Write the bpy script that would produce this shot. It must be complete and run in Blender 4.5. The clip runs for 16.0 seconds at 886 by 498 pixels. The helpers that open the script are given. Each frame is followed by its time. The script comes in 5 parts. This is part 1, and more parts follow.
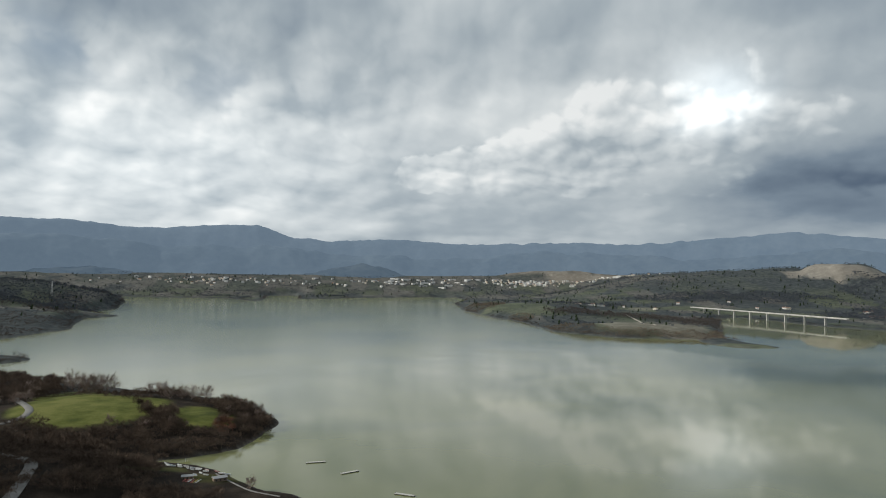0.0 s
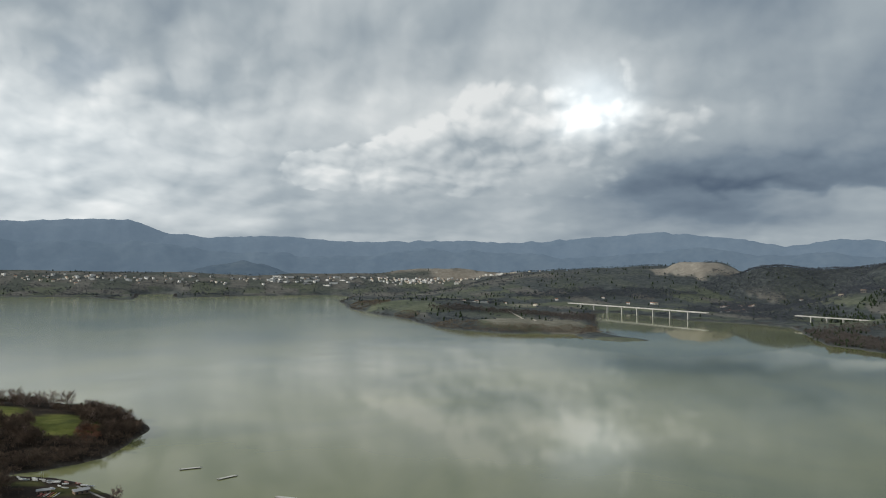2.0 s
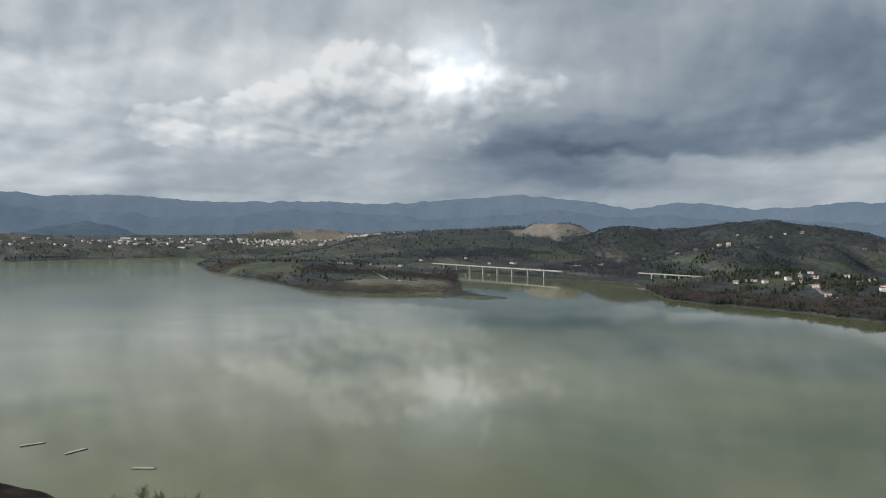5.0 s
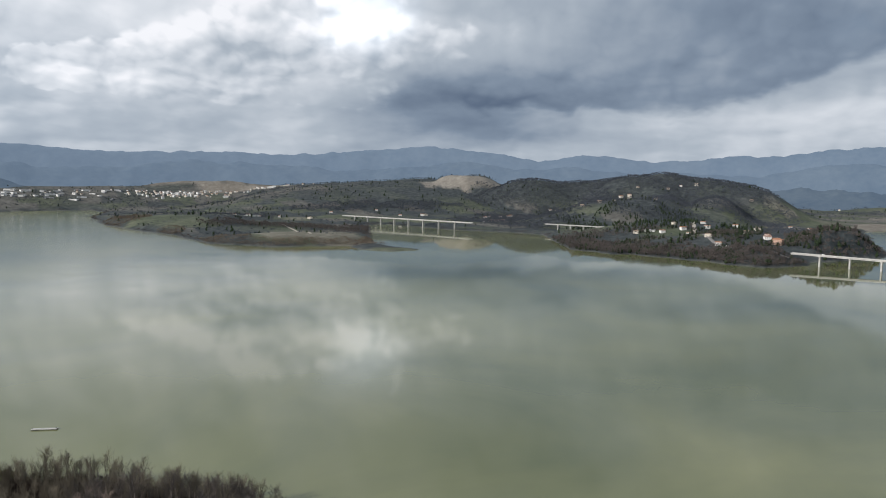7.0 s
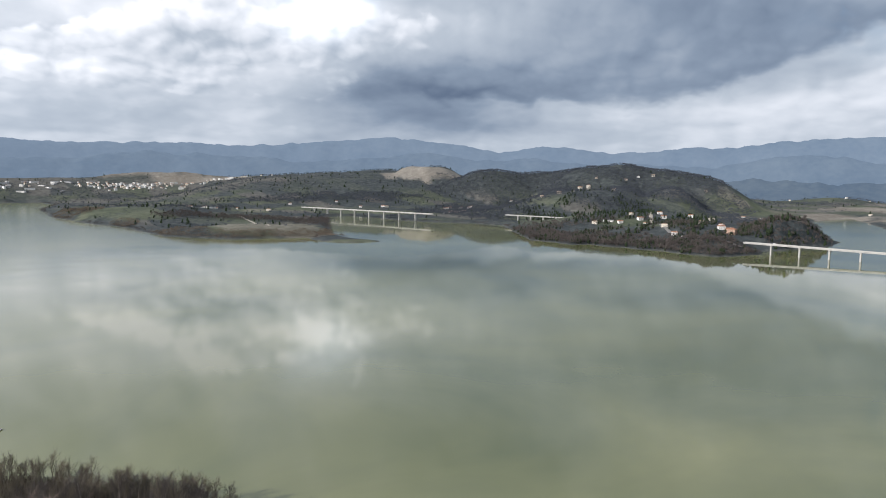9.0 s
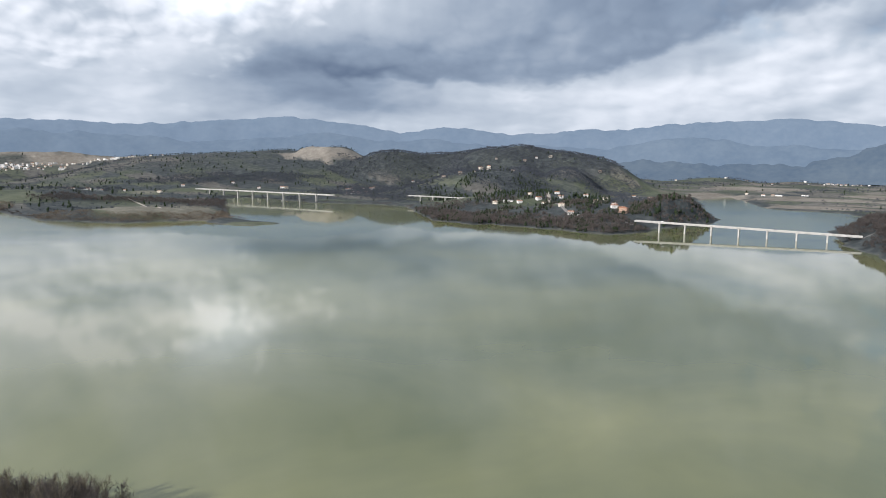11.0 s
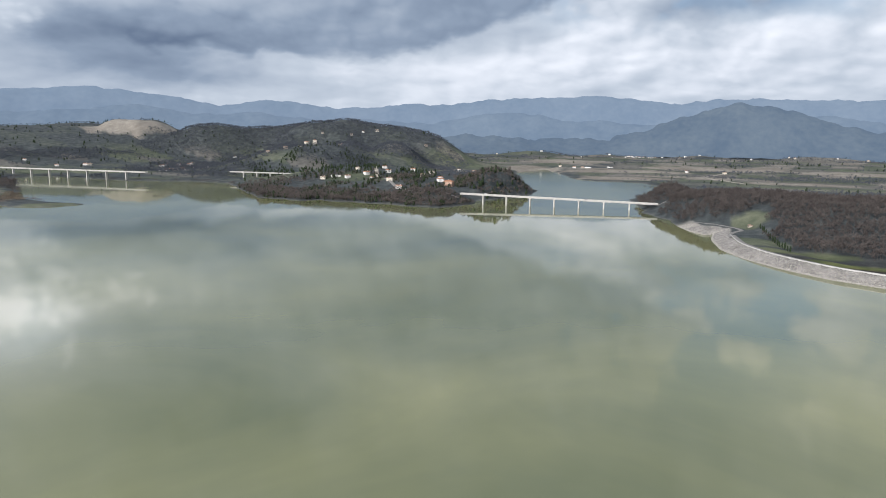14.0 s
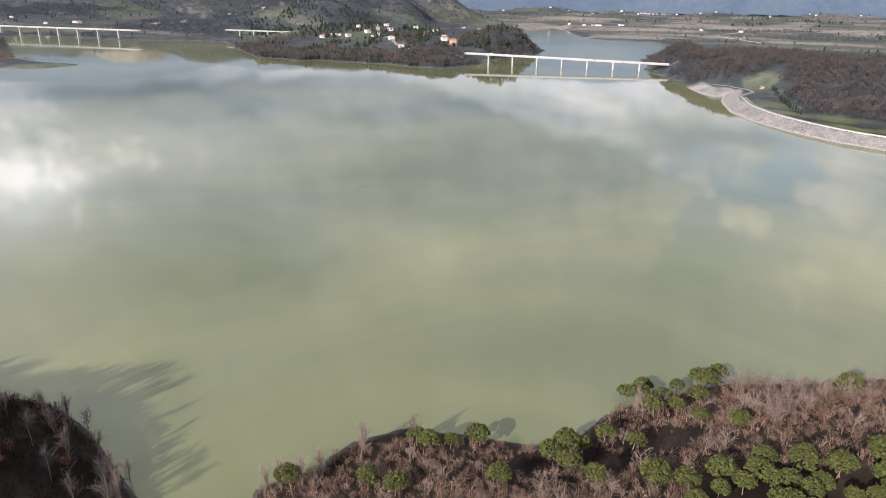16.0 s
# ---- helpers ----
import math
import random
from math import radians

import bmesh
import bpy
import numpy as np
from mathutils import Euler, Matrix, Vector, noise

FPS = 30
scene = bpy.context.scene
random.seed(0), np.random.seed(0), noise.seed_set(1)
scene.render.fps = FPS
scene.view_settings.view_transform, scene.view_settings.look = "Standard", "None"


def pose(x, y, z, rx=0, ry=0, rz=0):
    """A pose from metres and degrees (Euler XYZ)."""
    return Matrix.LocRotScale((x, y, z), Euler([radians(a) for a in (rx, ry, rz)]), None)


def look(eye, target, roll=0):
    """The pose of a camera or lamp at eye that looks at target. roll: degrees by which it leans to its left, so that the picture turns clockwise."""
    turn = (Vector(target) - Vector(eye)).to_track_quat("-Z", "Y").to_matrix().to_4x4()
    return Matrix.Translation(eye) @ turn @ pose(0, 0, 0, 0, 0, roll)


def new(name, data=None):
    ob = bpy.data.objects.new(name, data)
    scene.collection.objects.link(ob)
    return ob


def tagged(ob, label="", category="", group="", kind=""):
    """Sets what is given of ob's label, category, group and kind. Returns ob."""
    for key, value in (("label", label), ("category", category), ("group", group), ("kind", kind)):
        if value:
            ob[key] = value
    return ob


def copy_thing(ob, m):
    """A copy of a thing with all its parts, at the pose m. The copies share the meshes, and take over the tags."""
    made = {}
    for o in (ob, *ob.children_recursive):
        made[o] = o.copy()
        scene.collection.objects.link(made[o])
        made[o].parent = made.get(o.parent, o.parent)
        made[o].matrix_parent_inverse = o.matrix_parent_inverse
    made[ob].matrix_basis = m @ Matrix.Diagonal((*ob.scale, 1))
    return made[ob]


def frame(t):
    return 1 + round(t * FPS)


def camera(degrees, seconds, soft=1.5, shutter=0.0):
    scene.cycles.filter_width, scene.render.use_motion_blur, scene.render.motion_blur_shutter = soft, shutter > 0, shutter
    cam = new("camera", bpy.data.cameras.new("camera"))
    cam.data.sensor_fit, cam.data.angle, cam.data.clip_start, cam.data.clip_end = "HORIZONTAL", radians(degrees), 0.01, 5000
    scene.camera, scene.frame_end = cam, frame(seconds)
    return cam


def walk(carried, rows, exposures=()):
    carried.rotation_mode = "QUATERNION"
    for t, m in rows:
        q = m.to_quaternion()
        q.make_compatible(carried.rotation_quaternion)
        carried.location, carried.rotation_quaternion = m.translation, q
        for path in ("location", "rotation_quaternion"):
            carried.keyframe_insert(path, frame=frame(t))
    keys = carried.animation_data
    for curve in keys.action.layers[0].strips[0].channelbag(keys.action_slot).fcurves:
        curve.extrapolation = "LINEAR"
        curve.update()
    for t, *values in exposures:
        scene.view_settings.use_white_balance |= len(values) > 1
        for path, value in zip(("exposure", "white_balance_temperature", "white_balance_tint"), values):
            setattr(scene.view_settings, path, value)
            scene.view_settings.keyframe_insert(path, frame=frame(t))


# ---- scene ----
cam = camera(65.3, 16.0, 1.0)
PATH = [
    (0, look((-1.22, -5.33, 131.07), (7.76, 94.21, 134.53), 0.75)),
    (0.5, look((-0.58, -4.05, 130.91), (11.86, 95.11, 134.38), 0.75)),
    (1, look((-0.47, -3.04, 130.68), (16.72, 95.41, 134.13), 0.75)),
    (1.5, look((-0.94, -2.36, 130.37), (20.75, 95.20, 133.77), 0.75)),
    (2, look((-0.34, -1.52, 130.24), (24.85, 95.20, 133.56), 0.75)),
    (2.5, look((-0.12, -0.81, 130.11), (28.40, 94.98, 133.32), 0.75)),
    (3, look((0.46, -0.22, 130.09), (32.24, 94.54, 133.25), 0.75)),
    (3.5, look((0.16, 0.05, 130.09), (34.96, 93.75, 133.14), 0.75)),
    (4, look((-0.13, -0.03, 129.86), (37.56, 92.57, 132.20), 0.75)),
    (6.5, look((-4.73, -1.64, 128.90), (47.26, 83.34, 120.21), 0.75)),
    (7, look((-4.60, -1.53, 128.87), (50.06, 81.74, 120.07), 0.75)),
    (7.5, look((-4.32, -1.29, 128.87), (52.47, 80.54, 119.99), 0.75)),
    (8, look((-2.73, -1.04, 128.79), (54.97, 80.14, 119.76), 0.75)),
    (10.5, look((-1.06, 0.89, 128.89), (64.57, 75.30, 116.42), 0.75)),
    (11, look((-0.24, 1.11, 128.86), (69.40, 71.76, 116.28), 0.75)),
    (11.5, look((0.80, 1.14, 128.98), (74.02, 68.05, 116.24), 0.75)),
    (12, look((2.01, 1.31, 129.16), (78.39, 64.55, 116.26), 0.75)),
    (12.5, look((3.01, 1.70, 129.34), (82.32, 61.20, 116.29), 0.75)),
    (13, look((3.49, 2.16, 129.44), (85.27, 58.13, 116.10), 0.75)),
    (13.5, look((3.39, 2.64, 129.45), (87.33, 55.05, 115.06), 0.75)),
    (14, look((2.96, 2.85, 129.32), (87.35, 54.09, 113.43), 0.75)),
    (14.5, look((2.40, 2.75, 129.15), (86.21, 53.73, 109.72), 0.75)),
    (15, look((1.74, 2.46, 128.92), (84.43, 52.87, 104.02), 0.75)),
    (15.5, look((0.99, 2.13, 128.72), (82.28, 51.79, 98.29), 0.75)),
    (16, look((0.19, 1.84, 128.64), (80.20, 50.74, 93.89), 0.75)),
]
walk(cam, PATH, exposures=[(0, -0.44, 6250, 7), (4, -0.6, 6200, 8), (7, -0.27, 6100, 12), (11, 0.1, 6050, 14), (14, 0.12, 6050, 14), (15.5, 0.3, 6150, 19), (16, 0.5, 6200, 22)])

# ---- world, sun and clouds ----
SUN_AZ, SUN_EL = 274.0, 24.0          # compass bearing from +y, and height, in degrees


def polar(az, d):
    a = radians(az)
    return d * math.sin(a), d * math.cos(a)


world = bpy.data.worlds.new("sky")
scene.world = world
world.use_nodes = True
wt = world.node_tree
wt.nodes.clear()


def calc(nt, op, a, b=0.0, c=0.0, clamp=False):
    n = nt.nodes.new("ShaderNodeMath")
    n.operation, n.use_clamp = op, clamp
    for i, v in enumerate((a, b, c)):
        if isinstance(v, (int, float)):
            n.inputs[i].default_value = v
        else:
            nt.links.new(v, n.inputs[i])
    return n.outputs[0]


def mixed(nt, fac, a, b, blend="MIX"):
    n = nt.nodes.new("ShaderNodeMix")
    n.data_type, n.blend_type = "RGBA", blend
    for sock, v in ((n.inputs[0], fac), (n.inputs[6], a), (n.inputs[7], b)):
        if isinstance(v, (int, float)):
            sock.default_value = v
        elif isinstance(v, tuple):
            sock.default_value = (*v[:3], 1)
        else:
            nt.links.new(v, sock)
    return n.outputs[2]


def fbm(nt, vec, scale, detail=4, rough=0.5, distort=0.0):
    n = nt.nodes.new("ShaderNodeTexNoise")
    n.inputs["Scale"].default_value, n.inputs["Detail"].default_value = scale, detail
    n.inputs["Roughness"].default_value, n.inputs["Distortion"].default_value = rough, distort
    if vec is not None:
        nt.links.new(vec, n.inputs["Vector"])
    return n


def ramp(nt, fac, stops):
    n = nt.nodes.new("ShaderNodeValToRGB")
    e = n.color_ramp.elements
    while len(e) < len(stops):
        e.new(0.5)
    for el, (p, c) in zip(e, stops):
        el.position, el.color = p, (*c, 1)
    nt.links.new(fac, n.inputs[0])
    return n.outputs[0]


def build_sky():
    nt = wt
    out = nt.nodes.new("ShaderNodeOutputWorld")
    bg = nt.nodes.new("ShaderNodeBackground")
    bg.inputs["Strength"].default_value = 0.1
    nt.links.new(bg.outputs[0], out.inputs[0])
    sky = nt.nodes.new("ShaderNodeTexSky")
    sky.sky_type, sky.sun_disc = "NISHITA", False
    sky.sun_elevation, sky.sun_rotation = radians(SUN_EL), radians(SUN_AZ)
    co = nt.nodes.new("ShaderNodeTexCoord").outputs["Generated"]
    sep = nt.nodes.new("ShaderNodeSeparateXYZ")
    nt.links.new(co, sep.inputs[0])
    x, y, z = sep.outputs
    up = calc(nt, "MAXIMUM", z, 0.0)
    az0 = calc(nt, "MULTIPLY", calc(nt, "ARCTAN2", x, y), 57.2958)
    el0 = calc(nt, "MULTIPLY", calc(nt, "ARCSINE", up), 57.2958)
    # chart of the sky on which clouds shrink and flatten towards the horizon
    comb = nt.nodes.new("ShaderNodeCombineXYZ")
    nt.links.new(calc(nt, "MULTIPLY", az0, 0.1), comb.inputs[0])
    nt.links.new(calc(nt, "MULTIPLY", calc(nt, "LOGARITHM", calc(nt, "ADD", el0, 5.0), math.e), 2.3), comb.inputs[1])
    chart = comb.outputs[0]
    stir = fbm(nt, chart, 1.7, 4, 0.55).outputs["Color"]
    wsep = nt.nodes.new("ShaderNodeSeparateColor")
    nt.links.new(stir, wsep.inputs[0])
    az = calc(nt, "ADD", az0, calc(nt, "MULTIPLY", calc(nt, "SUBTRACT", wsep.outputs[0], 0.5), 7.0))
    el = calc(nt, "ADD", el0, calc(nt, "MULTIPLY", calc(nt, "SUBTRACT", wsep.outputs[1], 0.5), 3.0))

    def vec(op, a, b):
        n = nt.nodes.new("ShaderNodeVectorMath")
        n.operation = op
        for sock, v in ((n.inputs[0], a), (n.inputs[1], b)):
            if isinstance(v, tuple):
                sock.default_value = v
            else:
                nt.links.new(v, sock)
        return n.outputs[0]

    def domes(p, scale):
        n = nt.nodes.new("ShaderNodeTexVoronoi")
        n.voronoi_dimensions = "2D"
        n.inputs["Scale"].default_value = scale
        nt.links.new(p, n.inputs["Vector"])
        d = n.outputs["Distance"]
        return calc(nt, "SUBTRACT", 0.26, calc(nt, "MULTIPLY", d, d))

    def heaps(p, scale):
        """Billowing cloud thickness about nought: soft masses with rounded heads upon them."""
        w = vec("ADD", p, vec("MULTIPLY", fbm(nt, p, scale * 1.3, 3, 0.5).outputs["Color"], (0.40 / scale, 0.40 / scale, 0.0)))
        v = calc(nt, "MULTIPLY", calc(nt, "SUBTRACT", fbm(nt, w, scale, 3, 0.42).outputs["Fac"], 0.5), 1.5)
        for k, amount in ((1.3, 0.40), (2.9, 0.20), (6.3, 0.07)):
            v = calc(nt, "ADD", v, calc(nt, "MULTIPLY", domes(w, scale * k), amount))
        return v

    def lobe(a, e, ra, re, amount):
        u = calc(nt, "DIVIDE", calc(nt, "SUBTRACT", az, float(a)), float(ra))
        v = calc(nt, "DIVIDE", calc(nt, "SUBTRACT", el, float(e)), float(re))
        q = calc(nt, "ADD", calc(nt, "MULTIPLY", u, u), calc(nt, "MULTIPLY", v, v))
        return calc(nt, "MULTIPLY", calc(nt, "EXPONENT", calc(nt, "MULTIPLY", q, -1.0)), amount)

    def lobes(specs):
        total = 0.0
        for spec in specs:
            total = calc(nt, "ADD", total, lobe(*spec))
        return total

    def step(lo, hi, v):
        n = nt.nodes.new("ShaderNodeMapRange")
        n.interpolation_type = "SMOOTHSTEP"
        n.inputs["From Min"].default_value, n.inputs["From Max"].default_value = lo, hi
        nt.links.new(v, n.inputs["Value"])
        return n.outputs["Result"]

    def blend(a, b, f):
        return calc(nt, "ADD", calc(nt, "MULTIPLY", a, calc(nt, "SUBTRACT", 1.0, f)), calc(nt, "MULTIPLY", b, f))

    def plus(v, w, k):
        return calc(nt, "ADD", v, calc(nt, "MULTIPLY", w, k))

    thick = heaps(chart, 0.75)
    small = heaps(chart, 1.9)
    # the low sun in the west lights the flank of each mass that faces it
    relief = calc(nt, "SUBTRACT", thick, heaps(vec("ADD", chart, (-0.16, 0.20, 0.0)), 0.75))
    curl = calc(nt, "SUBTRACT", small, heaps(vec("ADD", chart, (-0.06, 0.08, 0.0)), 1.9))
    # broken cloud in the west and east, a smooth grey deck between
    broken = calc(nt, "ADD", 0.55, calc(nt, "ADD", lobe(-18, 11, 20, 9, 0.75), lobe(80, 8, 16, 6, 0.5)))
    v = calc(nt, "ADD", 0.665, lobes(CLOUD_LOBES))
    shape = plus(plus(plus(calc(nt, "MULTIPLY", thick, 0.22), relief, 0.42), small, 0.08), curl, 0.24)
    v = plus(v, shape, broken)
    # the great heaped cloud: crisp bright crown, grey beneath
    body = plus(lobes(HEAP), small, 0.85)
    heap = step(0.44, 0.60, body)
    rise = calc(nt, "SUBTRACT", el, calc(nt, "ADD", 7.6, calc(nt, "MULTIPLY", calc(nt, "SUBTRACT", az, 6.0), 0.20)))
    crown = plus(calc(nt, "ADD", 0.775, calc(nt, "MULTIPLY", rise, 0.045)), relief, 0.50)
    crown = calc(nt, "MINIMUM", plus(plus(crown, curl, 0.62), small, 0.18), 1.0)
    v = blend(v, crown, calc(nt, "MULTIPLY", heap, 0.85))
    # the slate-blue bank, with a lower edge that climbs to the east
    over = calc(nt, "SUBTRACT", el, calc(nt, "ADD", 6.2, calc(nt, "MULTIPLY", calc(nt, "MAXIMUM", calc(nt, "SUBTRACT", az, 53.0), 0.0), 0.29)))
    over = plus(over, small, 2.6)
    bank = calc(nt, "MULTIPLY", step(-0.5, 1.1, over), calc(nt, "EXPONENT", calc(nt, "MULTIPLY", calc(nt, "MAXIMUM", over, 0.0), -0.16)))
    bank = calc(nt, "MULTIPLY", calc(nt, "MULTIPLY", bank, step(22.0, 42.0, az)), step(84.0, 70.0, az))
    v = calc(nt, "SUBTRACT", v, calc(nt, "MULTIPLY", bank, 0.42), clamp=True)
    cloud = ramp(nt, v, CLOUD_COLOURS)
    blue = calc(nt, "MULTIPLY", lobes(BLUE_LOBES), step(0.16, -0.10, calc(nt, "ADD", thick, small)), clamp=True)
    # the hidden sun's glare behind a thin place is far brighter than the rest
    glare = calc(nt, "MULTIPLY", calc(nt, "ADD", 1.0, lobes(GLARE)), CLOUD_GAIN)
    gl = nt.nodes.new("ShaderNodeCombineColor")
    for i in range(3):
        nt.links.new(glare, gl.inputs[i])
    ten = mixed(nt, 1.0, cloud, gl.outputs[0], "MULTIPLY")
    nt.links.new(mixed(nt, blue, ten, sky.outputs[0]), bg.inputs["Color"])


# bearing, height, half widths and strength of the brighter and darker cloud masses
CLOUD_LOBES = [(-22, 20, 8, 2.6, -0.32), (-18, 9, 16, 6, 0.16), (-3, 14, 3.6, 2.2, -0.18), (11, 20, 13, 3.2, -0.06), (7, 13, 9, 2.4, 0.18), (25, 13, 12, 5, 0.15),
               (12, 4.6, 13, 1.7, -0.08), (36, 4.8, 13, 2.6, -0.20), (34, 6.8, 8, 2.6, -0.30), (22, 4.6, 5, 0.9, 0.08), (40, 4.8, 8, 1.3, -0.10), (57, 5.2, 6, 1.2, 0.08), (78, 5.0, 13, 2.6, 0.02),
               (80, 10.2, 6, 1.3, -0.36), (56, 14, 12, 3.5, -0.24), (38, 22, 9, 4, -0.22), (60, 24, 20, 6, -0.12)]
HEAP = [(4.5, 8.0, 4.2, 1.5, 0.95), (12, 8.8, 6.0, 2.6, 0.95), (24, 11.5, 10, 4.8, 0.95)]
GLARE = [(26.3, 13.8, 3.2, 2.4, 0.75), (-20, 8, 20, 7, 0.26)]
BLUE_LOBES = [(-24, 16, 4, 2.0, 0.38), (-13, 14.5, 5, 1.6, 0.3), (73, 12.8, 6, 2.6, 0.9), (86, 13, 6, 3, 0.8), (80, 18, 9, 4, 0.9)]
CLOUD_COLOURS = [(0.0, (0.12, 0.162, 0.228)), (0.3, (0.26, 0.318, 0.385)), (0.6, (0.50, 0.55, 0.585)), (0.85, (0.83, 0.85, 0.85)), (1.0, (1.10, 1.08, 1.05))]
CLOUD_GAIN = 10.5
build_sky()

sun_data = bpy.data.lights.new("sun", "SUN")
sun_data.energy, sun_data.angle, sun_data.color = 5.2, radians(0.6), (1.0, 0.93, 0.83)
sun = new("sun", sun_data)
sx, sy = polar(SUN_AZ, math.cos(radians(SUN_EL)) * 500)
sun.matrix_world = look((sx, sy, math.sin(radians(SUN_EL)) * 500), (0, 0, 0))

# ---- materials ----


def material(name, rough=0.8, metal=0.0):
    m = bpy.data.materials.new(name)
    m.use_nodes = True
    b = m.node_tree.nodes["Principled BSDF"]
    b.inputs["Roughness"].default_value, b.inputs["Metallic"].default_value = rough, metal
    if rough >= 0.8:
        b.inputs["Specular IOR Level"].default_value = 0.08
    return m, m.node_tree, b


def two_tone(name, a, b, scale, rough=0.85, fine=0.25, bump=0.0, island=False, each=False, metal=0.0):
    """Colour that drifts from a to b over noise of that scale (per metre), with a finer grain."""
    m, nt, bs = material(name, rough, metal)
    co = nt.nodes.new("ShaderNodeTexCoord").outputs["Object"]
    if each:
        co = nt.nodes.new("ShaderNodeNewGeometry").outputs["Position"]
    n1 = fbm(nt, co, scale, 5, 0.6).outputs["Fac"]
    n2 = fbm(nt, co, scale * 9, 4, 0.6).outputs["Fac"]
    f = calc(nt, "ADD", calc(nt, "MULTIPLY", calc(nt, "SUBTRACT", n1, 0.32), 2.4), calc(nt, "MULTIPLY", calc(nt, "SUBTRACT", n2, 0.5), fine * 4), clamp=True)
    if island:
        r = nt.nodes.new("ShaderNodeNewGeometry").outputs["Random Per Island"]
        f = calc(nt, "ADD", calc(nt, "MULTIPLY", f, 0.65), calc(nt, "MULTIPLY", r, 0.35), clamp=True)
    if each:
        r = nt.nodes.new("ShaderNodeObjectInfo").outputs["Random"]
        f = calc(nt, "ADD", calc(nt, "MULTIPLY", f, 0.5), calc(nt, "MULTIPLY", r, 0.5), clamp=True)
    nt.links.new(mixed(nt, f, a, b), bs.inputs["Base Color"])
    if bump:
        bp = nt.nodes.new("ShaderNodeBump")
        bp.inputs["Strength"].default_value, bp.inputs["Distance"].default_value = 0.6, bump
        nt.links.new(n2, bp.inputs["Height"])
        nt.links.new(bp.outputs[0], bs.inputs["Normal"])
    return m


def water_material():
    m, nt, b = material("lake_water", 0.06)
    b.inputs["IOR"].default_value = 1.5
    pos = nt.nodes.new("ShaderNodeNewGeometry").outputs["Position"]
    silt = fbm(nt, pos, 0.004, 5, 0.55, 0.6).outputs["Fac"]
    nt.links.new(ramp(nt, silt, [(0.3, WATER[0]), (0.7, WATER[1])]), b.inputs["Base Color"])
    # calm slicks and lightly ruffled stretches
    wind = fbm(nt, pos, 0.006, 6, 0.6, 1.2).outputs["Fac"]
    # a breeze roughens the north-western reach; the eastern arms lie calm
    sp = nt.nodes.new("ShaderNodeSeparateXYZ")
    nt.links.new(pos, sp.inputs[0])
    reach = calc(nt, "SUBTRACT", sp.outputs[1], calc(nt, "MULTIPLY", sp.outputs[0], 1.2))
    reach = calc(nt, "ADD", reach, calc(nt, "MULTIPLY", calc(nt, "SUBTRACT", wind, 0.5), 900.0))
    mr = nt.nodes.new("ShaderNodeMapRange")
    mr.interpolation_type = "SMOOTHSTEP"
    mr.inputs["From Min"].default_value, mr.inputs["From Max"].default_value, mr.inputs["To Max"].default_value = 450.0, 1250.0, 0.12
    nt.links.new(reach, mr.inputs["Value"])
    bay = nt.nodes.new("ShaderNodeMapRange")
    bay.interpolation_type = "SMOOTHSTEP"
    bay.inputs["From Min"].default_value, bay.inputs["From Max"].default_value, bay.inputs["To Max"].default_value = 1350.0, 1900.0, 0.05
    nt.links.new(sp.outputs[1], bay.inputs["Value"])
    arm = nt.nodes.new("ShaderNodeMapRange")
    arm.interpolation_type = "SMOOTHSTEP"
    arm.inputs["From Min"].default_value, arm.inputs["From Max"].default_value, arm.inputs["To Max"].default_value = 1280.0, 1480.0, 0.045
    nt.links.new(sp.outputs[0], arm.inputs["Value"])
    mr = calc(nt, "MAXIMUM", calc(nt, "MAXIMUM", mr.outputs["Result"], bay.outputs["Result"]), arm.outputs["Result"])
    rough = calc(nt, "ADD", calc(nt, "ADD", 0.015, calc(nt, "MULTIPLY", wind, 0.04)), mr)
    nt.links.new(rough, b.inputs["Roughness"])
    return m


WATER = ((0.088, 0.106, 0.052), (0.205, 0.206, 0.088))


